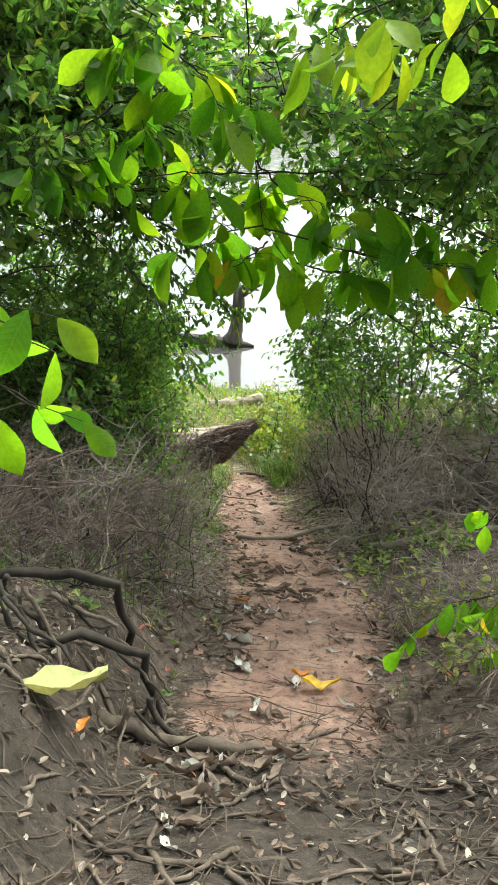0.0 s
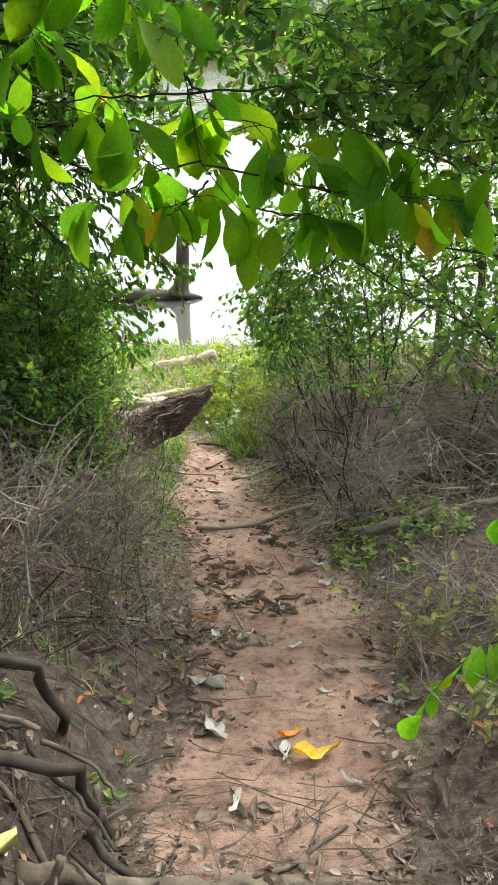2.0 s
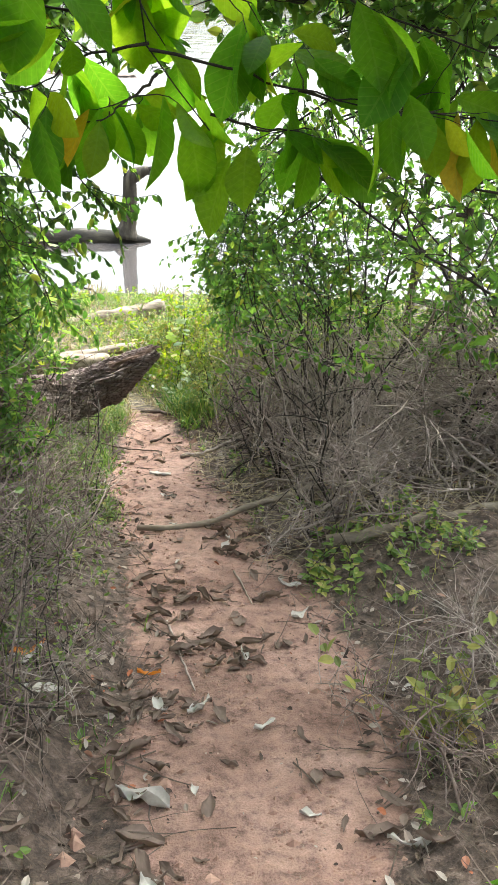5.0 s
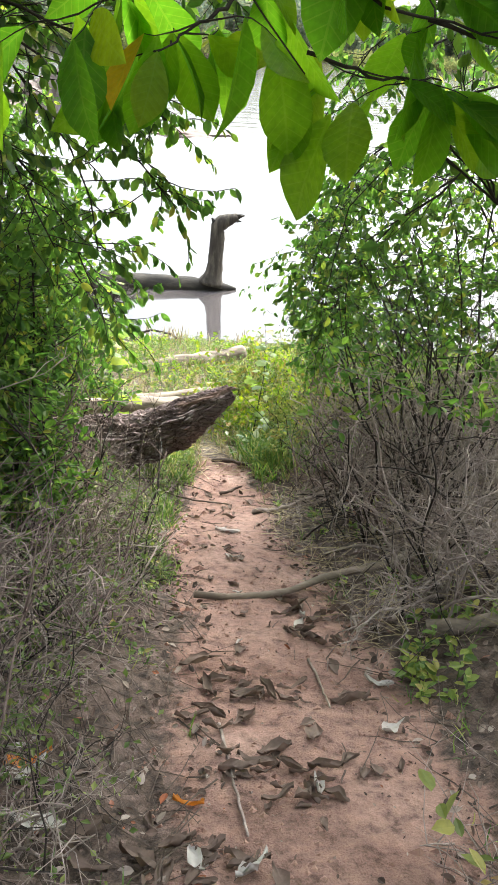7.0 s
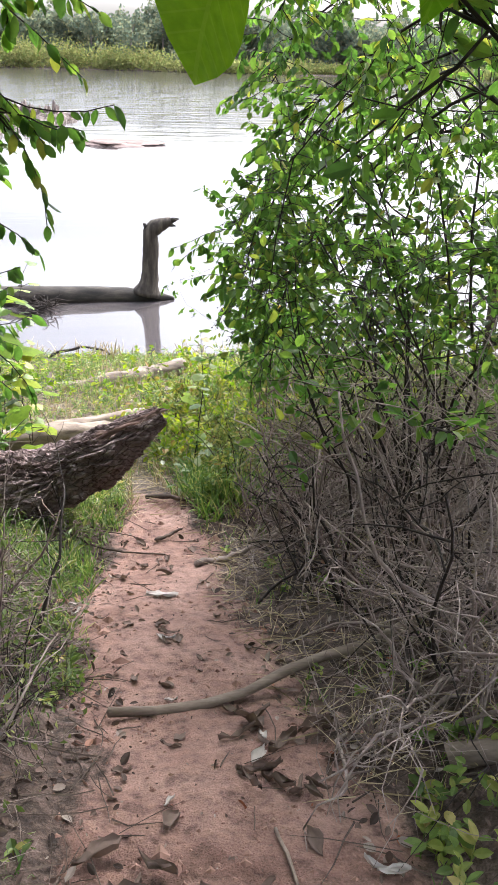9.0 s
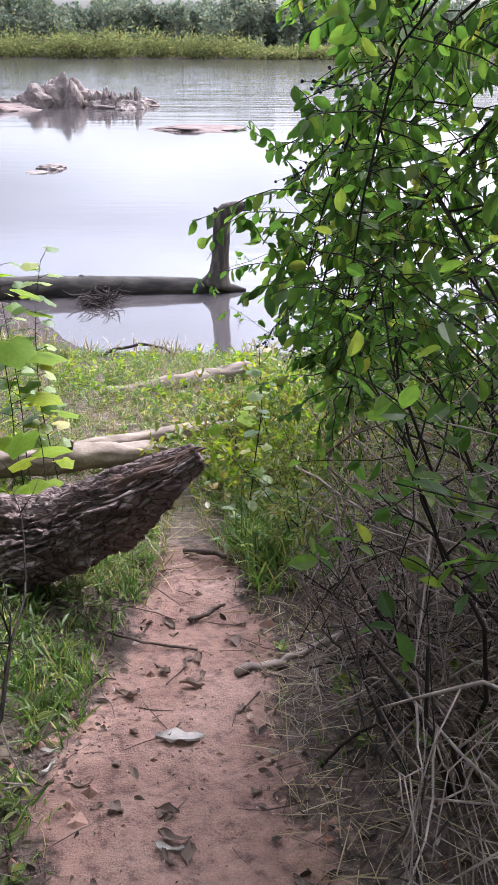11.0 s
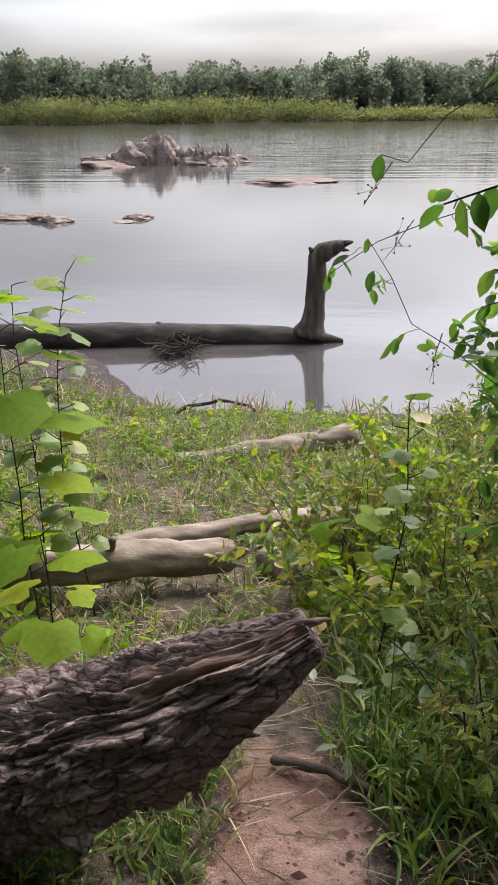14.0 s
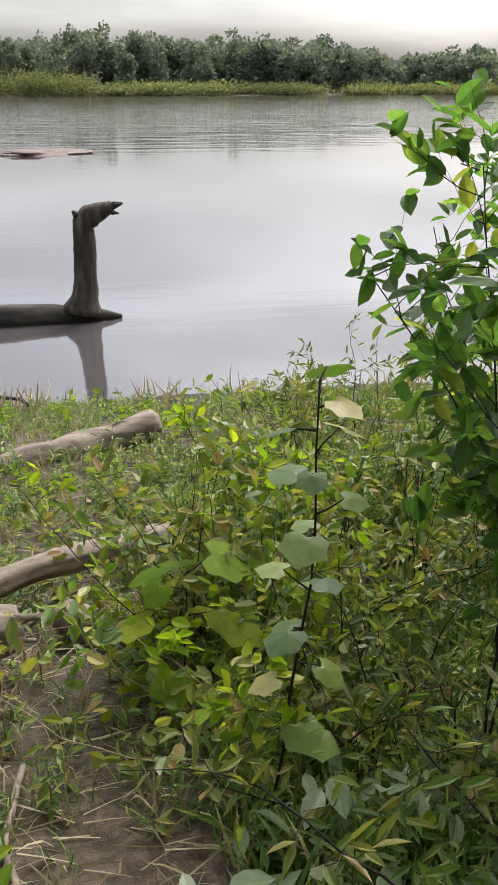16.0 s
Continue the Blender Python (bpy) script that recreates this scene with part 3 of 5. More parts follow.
def simple_log(label, pts, radii, mat, seed, stubs=(), group=""):
    rng = np.random.default_rng(seed)
    pts = np.asarray(pts, float)
    log = empty("driftwood_log", label, "log", pts[0], group)
    inv = Matrix.Translation(-Vector(pts[0]))
    s = np.linspace(0, 1, 40)
    line = np.array([along(pts, t) for t in s])
    rad = np.interp(s, np.linspace(0, 1, len(radii)), radii) * (1 + 0.04 * np.sin(s * 11 + seed) + 0.03 * np.sin(s * 37 + seed)) * (1 - 0.2 * ease(s, 0.96, 1.0))
    line = line + 0.008 * np.linalg.norm(pts[-1] - pts[0]) * np.stack([np.sin(s * 9 + seed), np.cos(s * 7 + seed), 0.6 * np.sin(s * 13)], -1)
    tv, tf = tube(line, rad, 30, 0.03, rng)
    tv = np.asarray(tv, float)
    run = (line[-1] - line[0]) / np.linalg.norm(line[-1] - line[0])
    for i, p in enumerate(tv):
        flat = p - run * np.dot(p, run)
        q = Vector(flat * 26 + run * np.dot(p, run) * 2.2 + seed)
        big = Vector(p * 3.1 + seed)
        tv[i] += np.array(noise.noise_vector(q)) * 0.013 + np.array(noise.noise_vector(big)) * 0.02
    ob = Build().add(tv, tf).make("trunk", mat, log)
    ob.matrix_parent_inverse = inv
    for p, h, ln, rr in stubs:
        q = wander(rng, p, h, ln, 5, 0.12)
        b = Build().add(*tube(q, np.array([1.2, 1, 0.9, 0.8, 0.7, 0.5]) * rr, 8, 0.08, rng)).make("branch_stub", mat, log)
        b.matrix_parent_inverse = inv
    return log


simple_log("bleached fallen log with a splintered end in grass", [(-2.0, 10.7, -3.28), (-1.5, 10.9, -3.30), (-0.55, 11.22, -3.36)], [0.11, 0.115, 0.10], PALE, 5, [((-0.62, 11.2, -3.31), (1, 0.3, 0.02), 0.19, 0.022), ((-0.6, 11.23, -3.36), (1, 0.25, -0.05), 0.16, 0.018), ((-0.62, 11.2, -3.41), (1, 0.4, -0.02), 0.2, 0.024), ((-0.6, 11.14, -3.38), (1, 0.2, 0.08), 0.14, 0.015), ((-1.2, 10.96, -3.2), (0.3, -0.2, 1), 0.1, 0.03)])
simple_log("pale thin fallen log lying in shore grass", [(-1.3, 11.35, -3.46), (-0.65, 11.75, -3.47), (0.36, 12.35, -3.60)], [0.08, 0.07, 0.055], PALE, 6)
simple_log("short pale log piece lying in weeds", [(-0.38, 11.5, -3.55), (0.06, 11.18, -3.52)], [0.08, 0.07], PALE, 7)
simple_log("long bleached log by the water's edge", [(-1.9, 13.7, -3.97), (-0.6, 14.15, -3.96), (0.22, 14.62, -3.92)], [0.07, 0.10, 0.12], PALE, 8)


def river_log():
    rng = np.random.default_rng(11)
    log = empty("river_log", "grey fallen trunk in shallow water with an upright broken limb", "log", (-3.0, 20.3, -4.6))
    inv = Matrix.Translation((3.0, -20.3, 4.6))
    line = np.array([along([(-9.5, 19.0, -4.42), (-6, 19.65, -4.46), (-3.0, 20.15, -4.5), (-1.4, 20.38, -4.54), (-0.5, 20.4, -4.57), (0.02, 20.4, -4.58)], t) for t in np.linspace(0, 1, 50)])
    r = np.interp(np.linspace(0, 1, 50), [0, 0.6, 0.9, 0.97, 1], [0.27, 0.25, 0.2, 0.13, 0.03])
    t = Build().add(*tube(line, r, 20, 0.03, rng)).make("trunk", WETWOOD, log)
    t.matrix_parent_inverse = inv
    up = np.array([along([(-0.56, 20.4, -4.48), (-0.48, 20.4, -4.15), (-0.45, 20.4, -3.6), (-0.45, 20.4, -3.22), (-0.34, 20.4, -3.1), (-0.02, 20.38, -2.97)], t) for t in np.linspace(0, 1, 22)])
    ur = np.interp(np.linspace(0, 1, 22), [0, 0.12, 0.3, 0.7, 0.82, 1], [0.3, 0.2, 0.165, 0.155, 0.16, 0.08])
    t = Build().add(*tube(up, ur, 16, 0.04, rng)).make("upright_limb", STUBWOOD, log)
    t.matrix_parent_inverse = inv
    for p, h, ln, rr in (((-0.5, 20.38, -3.14), (-0.4, 0, 1), 0.14, 0.06), ((-0.08, 20.38, -3.0), (1, 0, 0.5), 0.22, 0.05), ((-0.1, 20.38, -3.05), (1, 0, -0.2), 0.18, 0.035), ((-3.1, 20.15, -4.36), (0.2, 0, 1), 0.12, 0.12)):
        q = wander(rng, p, h, ln, 4, 0.15)
        t = Build().add(*tube(q, np.array([1, 1, 0.85, 0.6, 0.3]) * rr, 7, 0.2, rng)).make("splinter", WETWOOD, log, False)
        t.matrix_parent_inverse = inv
    return log


river_log()


# ---- rocks ----
def rock(name, label, at, size, seed, mat, flat=0.6, group=""):
    rng = np.random.default_rng(seed)
    bm = bmesh.new()
    bmesh.ops.create_icosphere(bm, subdivisions=4, radius=1)
    o = Vector(rng.uniform(-20, 20, 3))
    for v in bm.verts:
        n = noise.noise(v.co * 1.3 + o) * 0.45 + noise.noise(v.co * 3.3 + o) * 0.18 + abs(noise.noise(v.co * 7 + o)) * 0.08
        v.co *= 1 + n
        v.co.x *= size[0]
        v.co.y *= size[1]
        v.co.z *= size[2]
    me = bpy.data.meshes.new(name)
    bm.to_mesh(me)
    bm.free()
    me.materials.append(mat)
    ob = new(name, me)
    ob.location = at
    return tagged(ob, label, "rock", group)


def rocks():
    rng = np.random.default_rng(21)
    for k in range(26):
        x = rng.uniform(-17, -8.5)
        h = 1.1 * math.exp(-((x + 14.3) / 2.2) ** 2) + 0.55 + rng.uniform(-0.15, 0.25)
        rock("river_rock", "brown broken boulder in an outcrop amid the river", (x, 67 + rng.uniform(-2, 2), -4.65), (rng.uniform(0.6, 1.3), 0.9, h), 100 + k, STONE, group="river outcrop")
    for k in range(5):
        rock("river_rock", "slender upright jagged rock in the river outcrop", (-10.8 + k * 0.55, 66.0, -4.5), (0.28, 0.4, rng.uniform(0.8, 1.3)), 140 + k, STONE, group="river outcrop")
    rock("sand_bar", "low reddish sand bar just above the river", (-3.5, 51.5, -4.66), (2.4, 1.6, 0.28), 150, SANDBAR)
    rock("sand_bar", "low reddish sand bar beside the river outcrop", (-17.0, 64.0, -4.66), (1.8, 1.5, 0.5), 151, SANDBAR)
    for k, (x, y, a, b) in enumerate(((-7.6, 36.6, 0.5, 0.16), (-7.9, 35.6, 0.4, 0.06), (-10.4, 35.6, 0.55, 0.2), (-11.2, 36.2, 0.5, 0.22), (-12.3, 36.3, 0.8, 0.22), (-19.5, 70, 1.0, 0.4), (-24, 62, 0.9, 0.3))):
        rock("river_rock", "small flat grey rock breaking the river surface", (x, y, -4.6), (a, 0.4, b), 160 + k, STONE, group="small river rocks")


rocks()


# ---- far bank ----
def far_bank():
    rng = np.random.default_rng(31)
    lo, hi, wood = Build(), Build(), Build()
    for k in range(230):
        x = rng.uniform(-150, 165)
        y = 224 + rng.uniform(0, 7)
        h = rng.uniform(4.5, 7.0) if x < -5 else rng.uniform(1.4, 3.4)
        m = 460
        c = rng.normal(0, 1, (m, 3)) * (2.3, 1.2, h * 0.27) + (x, y, -4.5 + h * 0.42)
        leaves(lo, rng, c, rng.normal(0, 1, (m, 3)) + (0, -0.3, 0.5), 0.48, QUAD, 0.3, 0.3, (0, -1.2, 0.5))
    for k in range(440):
        x = rng.uniform(-165, 190)
        y = rng.uniform(233, 262)
        tall = 13.6 - 4.2 * float(ease(x, -25, 45)) + 2.0 * math.sin(x * 0.045) + 1.2 * math.sin(x * 0.13 + 1) + rng.normal(0, 1.1) + (y - 236) * 0.08
        tall *= 1.18 if rng.random() < 0.04 else 1.0
        r = rng.uniform(2.2, 4.2)
        m = 640
        d = rng.normal(0, 1, (m, 3))
        d /= np.linalg.norm(d, axis=1)[:, None]
        lobes = np.clip(rng.normal(0, 1, (10, 3)), -1.3, 1.3) * (r * 0.5, r * 0.45, 0) + (x, y, -3.8)
        lobes[:, 2] += tall * rng.uniform(0.12, 0.86, 10)
        c = lobes[rng.integers(0, 10, m)] + d * rng.uniform(0.6, 1.05, (m, 1)) * (r * 0.55, r * 0.5, tall * 0.13)
        leaves(hi, rng, c, d + rng.normal(0, 0.6, (m, 3)), 0.85, QUAD, 0.4, 0.3, (0, -1.2, 0.5))
        wood.add(*tube([(x, y, -4), (x + rng.normal(0, 0.3), y, -4 + tall * 0.5), (x + rng.normal(0, 0.6), y, -4 + tall * 0.85)], (0.3, 0.22, 0.05), 5))
    woods = empty("far_woods", "wooded bank across the river, haze painted into its green", "woods", (0, 236, -4.2), kind="stuff")
    inv = Matrix.Translation((0, -236, 4.2))
    for b, nm, mt in ((lo, "bank_shrubs", WILLOW), (hi, "tree_crowns", HAZEGREEN), (wood, "trunks", FARTRUNK)):
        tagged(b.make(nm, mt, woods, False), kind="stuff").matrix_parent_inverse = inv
    v, f = [], []
    xs = np.linspace(-1400, 1400, 200)
    for x in xs:
        top = 13 + 5 * math.sin(x * 0.006 + 1) + 3 * math.sin(x * 0.021) + 1.2 * math.sin(x * 0.11) + rng.normal(0, 0.8)
        v += [(x, 640, -2), (x, 660, top)]
    f = [(2 * i, 2 * i + 2, 2 * i + 3, 2 * i + 1) for i in range(len(xs) - 1)]
    tagged(Build().add(v, f).make("backdrop", HAZEGREEN, None, False), "distant wooded hill ridge", "hills", kind="structure")


far_bank()


def debris():
    """A drift of sticks and mud caught under the river log."""
    rng = np.random.default_rng(66)
    thing = empty("drift_pile", "dark drift of sticks and mud caught against the river log", "debris", (-2.7, 19.4, -4.6))
    inv = Matrix.Translation((2.7, -19.4, 4.6))
    for k in range(130):
        p = (rng.uniform(-3.0, -2.35), rng.uniform(19.2, 19.9), rng.uniform(-4.64, -4.42))
        q = wander(rng, p, rng.normal(0, 1, 3) * (1, 0.6, 0.14), rng.uniform(0.15, 0.4), 4, 0.35, -0.01)
        t = Build().add(*tube(q, np.array([1, 0.9, 0.8, 0.6, 0.3]) * rng.uniform(0.008, 0.02), 4)).make("stick", DARKTWIG, thing, False)
        t.matrix_parent_inverse = inv


debris()


def gravel():
    """Pebbles on the muddy spit."""
    rng = np.random.default_rng(67)
    b = Build()
    v = np.array([(1, 0, 0), (0, 1, 0), (-1, 0, 0), (0, -1, 0), (0, 0, 0.7), (0, 0, -0.6)])
    f = [(0, 1, 4), (1, 2, 4), (2, 3, 4), (3, 0, 4), (1, 0, 5), (2, 1, 5), (3, 2, 5), (0, 3, 5)]
    for _ in range(1500):
        x, y = rng.uniform(-6.5, -0.5), rng.uniform(15.8, 19.8)
        z = float(height(x, y))
        if z > -4.68:
            b.add((x, y, z + 0.005) + v * 0.018 * math.exp(rng.normal(0, 0.5)) * rng.uniform(0.6, 1.4, (6, 3)), f)
    tagged(b.make("gravel", STONE, None, False), "scattered wet pebbles on the muddy spit", "gravel", kind="stuff")


gravel()


# ---- shrubs, trees and overhanging branches ----
def plant(name, label, category, seed, stems, leaf=None, twigs=6, sub=4, tw_len=0.5, mat=TWIG, group="", lift=0.02, sides=5, bend=0.18, keep=None, thin=0.45, margin=0.0):
    """A woody plant: stems = (base, heading, length, radius); leaf = (material, size, shape, per twig, flat) or None. keep: drops the twigs whose tips fail it."""
    rng = np.random.default_rng(seed)
    base = Vector(stems[0][0])
    thing = empty(name, label, category, base, group)
    inv = Matrix.Translation(-base)
    spots, heads = [], []
    for p, h, ln, r in stems:
        b = Build()
        main = wander(rng, p, h, ln, 9, bend, lift)
        if keep:
            first = next((i for i in range(2, len(main)) if keep(*main[i])), 2)
            bad = [i for i in range(first, len(main)) if not keep(main[i][0] - margin, main[i][1], main[i][2])]
            if bad:
                main = main[:max(3, bad[0])]
        b.add(*tube(main, np.linspace(r, r * 0.3, len(main)), sides + 1))
        for k in range(twigs):
            s = rng.uniform(0.15, 1.0)
            o = along(main, s)
            d = rng.normal(0, 1, 3) * (1, 1, 0.55)
            d = d / np.linalg.norm(d) + 0.5 * np.array(h) / np.linalg.norm(h)
            tw = wander(rng, o, d, tw_len * rng.uniform(0.5, 1.3), 5, bend * 1.3, lift)
            if keep and not keep(*tw[-1]):
                continue
            b.add(*tube(tw, np.linspace(r * thin * 0.8, r * 0.12, len(tw)), max(3, sides - 1)))
            ends = [tw]
            for q in range(sub):
                o2 = along(tw, rng.uniform(0.2, 1))
                d2 = rng.normal(0, 1, 3) * (1, 1, 0.6) + 0.7 * (tw[-1] - tw[0]) / tw_len
                t2 = wander(rng, o2, d2, tw_len * rng.uniform(0.25, 0.6), 3, bend * 1.5, lift)
                if keep and not keep(*t2[-1]):
                    continue
                b.add(*tube(t2, np.linspace(r * thin * 0.4, r * 0.08, len(t2)), 3))
                ends.append(t2)
            if leaf:
                for e in ends:
                    for _ in range(leaf[3]):
                        s2 = rng.uniform(0.15, 1)
                        spots.append(along(e, s2))
                        heads.append((e[-1] - e[0]) / (np.linalg.norm(e[-1] - e[0]) + 1e-6) + rng.normal(0, 0.7, 3) + (0, 0, -0.15))
        ob = b.make("stem", mat, thing)
        if not leaf:
            tagged(ob, kind="stuff")
        ob.matrix_parent_inverse = inv
    if leaf and spots:
        fb = Build()
        leaves(fb, rng, spots, heads, leaf[1], leaf[2], 0.2, leaf[4])
        ob = tagged(fb.make("foliage", leaf[0], thing, len(leaf[2]) > 3 if isinstance(leaf[2], list) else False), kind="stuff")
        ob.matrix_parent_inverse = inv
    return thing


def g(x, y, dz=-0.03):
    return (x, y, float(height(x, y)) + dz)


rs = np.random.default_rng(77)

def clear(x, y, z):
    """True outside the room that the trail's open tunnel takes."""
    if -1.5 < y < 9.5 and abs(x - 0.1) < 1.15:
        return z > (2.3 if y < 3.6 else 1.0)
    return True


# right of the trail: bare twiggy thicket, leafy above
for k in range(30):
    x, y = 0.98 + 1.9 * rs.random() ** 1.4, rs.uniform(5.7, 8.8)
    st = [(g(x + rs.normal(0, 0.12), y + rs.normal(0, 0.12)), (rs.normal(-0.3, 0.55), rs.normal(-0.15, 0.5), 1), rs.uniform(0.7, 1.5), rs.uniform(0.006, 0.011)) for _ in range(5)]
    plant("twiggy_shrub", "tangled grey leafless twiggy shrub beside the trail", "shrub", 300 + k, st, None, 11, 3, 0.5, group="right thicket", keep=lambda a, b, c: a > 0.42 + 0.12 * (b < 7), bend=0.24, lift=-0.01)
for k in range(11):
    x, y = 0.95 + 0.25 * k, 6.6 + rs.uniform(-0.7, 1.6)
    st = [(g(x, y), (rs.normal(-0.1, 0.3), rs.normal(-0.05, 0.3), 1), rs.uniform(2.2, 3.4), rs.uniform(0.008, 0.014)) for _ in range(3)]
    plant("leafy_shrub", "tall leafy shrub with dark thin stems", "shrub", 340 + k, st, (SMALLLEAF, 0.06, OVALF, 4, 0.5), 17, 4, 0.5, DARKTWIG, "right thicket", keep=lambda a, b, c: a > 0.36 - 0.15 * (b > 7.2) and c > -1.05 + 0.35 * math.sin(a * 5 + b * 4) - 0.35 * (a > 1.7), margin=0.25)

# a spreading bush that hangs over the trail's right edge
for k in range(7):
    x, y = 1.25 + 0.12 * k, 6.9 + 0.28 * k
    st = [(g(x + rs.normal(0, 0.1), y), (-0.45 + rs.normal(0, 0.25), rs.normal(0.0, 0.35), 1), rs.uniform(1.5, 2.3), rs.uniform(0.007, 0.011)) for _ in range(4)]
    plant("drooping_bush", "dark-stemmed bush with drooping twigs and small oval leaves", "bush", 460 + k, st, (SMALLLEAF, 0.046, OVALF, 3, 0.5), 19, 6, 0.6, DARKTWIG, "right thicket", lift=-0.045,
          keep=lambda a, b, c: a > 0.30 + 0.10 * (b < 7.0) + 0.25 * (c < -1.3) and c > -1.0 - 0.3 * (b - 7) and b < 8.6, margin=0.3)

# left of the trail: twiggy thicket with fine leaves
for k in range(30):
    y = rs.uniform(3.3, 7.2)
    x = -0.62 - 1.8 * rs.random() ** 1.4
    st = [(g(x + rs.normal(0, 0.1), y + rs.normal(0, 0.1)), (rs.normal(0.1, 0.5), rs.normal(-0.1, 0.5), 1), rs.uniform(0.6, 1.25), rs.uniform(0.006, 0.010)) for _ in range(4)]
    plant("twiggy_shrub", "tangled brown twiggy shrub with sparse tiny leaves", "shrub", 380 + k, st, (DULLLEAF, 0.028, FOLD, 1, 0.4) if k % 3 == 0 else None, 11, 4, 0.45, (TWIG, BROWNTWIG, DARKTWIG)[k % 3], group="left thicket", keep=lambda a, b, c: a < -0.3, bend=0.24, lift=-0.01)
for k in range(12):
    x, y = rs.uniform(-0.8, -0.42), 4.0 + 0.26 * k
    st = [(g(x, y), (rs.normal(0.1, 0.6), rs.normal(-0.1, 0.5), 1), rs.uniform(0.3, 0.65), rs.uniform(0.004, 0.007)) for _ in range(4)]
    plant("twiggy_shrub", "low tangled brown twigs at the trail's edge", "shrub", 440 + k, st, (DULLLEAF, 0.026, FOLD, 1, 0.4), 9, 4, 0.35, DARKTWIG if k % 2 else TWIG, group="left thicket", keep=lambda a, b, c: a < -0.12, bend=0.26, lift=-0.02)
for k in range(27):
    x, y = -0.95 - 1.5 * rs.random(), rs.uniform(6.1, 7.5)
    st = [(g(x, y), (rs.normal(0.12, 0.22), rs.normal(-0.1, 0.25), 1), rs.uniform(1.6, 3.0), rs.uniform(0.008, 0.014)) for _ in range(3)]
    plant("leafy_shrub", "tall leafy shrub with dense dark green leaves", "shrub", 1500 + k, st, (SMALLLEAF, 0.046, OVALF, 7, 0.5), 20, 5, 0.48, DARKTWIG, "left thicket", keep=lambda a, b, c: a < -0.5 - 0.2 * abs(math.sin(c * 4 + b * 3)) - 0.3 * (b > 7.5) and c > -1.55, margin=-0.15)


# bare tangles: long crossing twigs at the thickets' feet
for k in range(26):
    x, y = 0.9 + 2.3 * rs.random() ** 1.3, rs.uniform(5.9, 8.8)
    st = [(g(x + rs.normal(0, 0.2), y + rs.normal(0, 0.2)), (rs.normal(-0.25, 0.9), rs.normal(-0.2, 0.7), 1), rs.uniform(0.6, 1.5), rs.uniform(0.006, 0.011)) for _ in range(5)]
    plant("twig_tangle", "dense tangle of bare grey twigs beside the trail", "brushwood", 1300 + k, st, None, 9, 2, 0.7, (TWIG, BROWNTWIG, TWIG, BROWNTWIG, DARKTWIG)[k % 5], group="right tangle", keep=lambda a, b, c: a > 0.5 + 0.15 * (b < 7) + 0.1 * math.sin(b * 5 + c * 4), bend=0.13, lift=-0.015, thin=0.6)
for k in range(22):
    x, y = -0.62 - 1.7 * rs.random() ** 1.3, rs.uniform(3.1, 6.9)
    st = [(g(x + rs.normal(0, 0.2), y + rs.normal(0, 0.2)), (rs.normal(0.2, 0.8), rs.normal(-0.1, 0.7), 1), rs.uniform(0.4, 1.1), rs.uniform(0.005, 0.009)) for _ in range(5)]
    plant("twig_tangle", "dense tangle of bare brown twigs beside the trail", "brushwood", 1400 + k, st, None, 9, 2, 0.6, BROWNTWIG if k % 3 else TWIG, group="left tangle", keep=lambda a, b, c: a < -0.28 - 0.08 * math.sin(b * 5 + c * 4), bend=0.13, lift=-0.015, thin=0.6)


for k in range(12):
    x, y = rs.uniform(0.85, 1.6), rs.uniform(2.2, 4.4)
    st = [(g(x + rs.normal(0, 0.12), y + rs.normal(0, 0.15)), (rs.normal(-0.1, 0.8), rs.normal(-0.1, 0.7), 1), rs.uniform(0.3, 0.7), rs.uniform(0.004, 0.007)) for _ in range(4)]
    plant("twig_tangle", "low tangle of bare brown twigs and stalks", "brushwood", 1460 + k, st, None, 8, 2, 0.4, BROWNTWIG if k % 3 else TWIG, group="right tangle", keep=lambda a, b, c: a > 0.62, bend=0.14, lift=-0.02, thin=0.6)


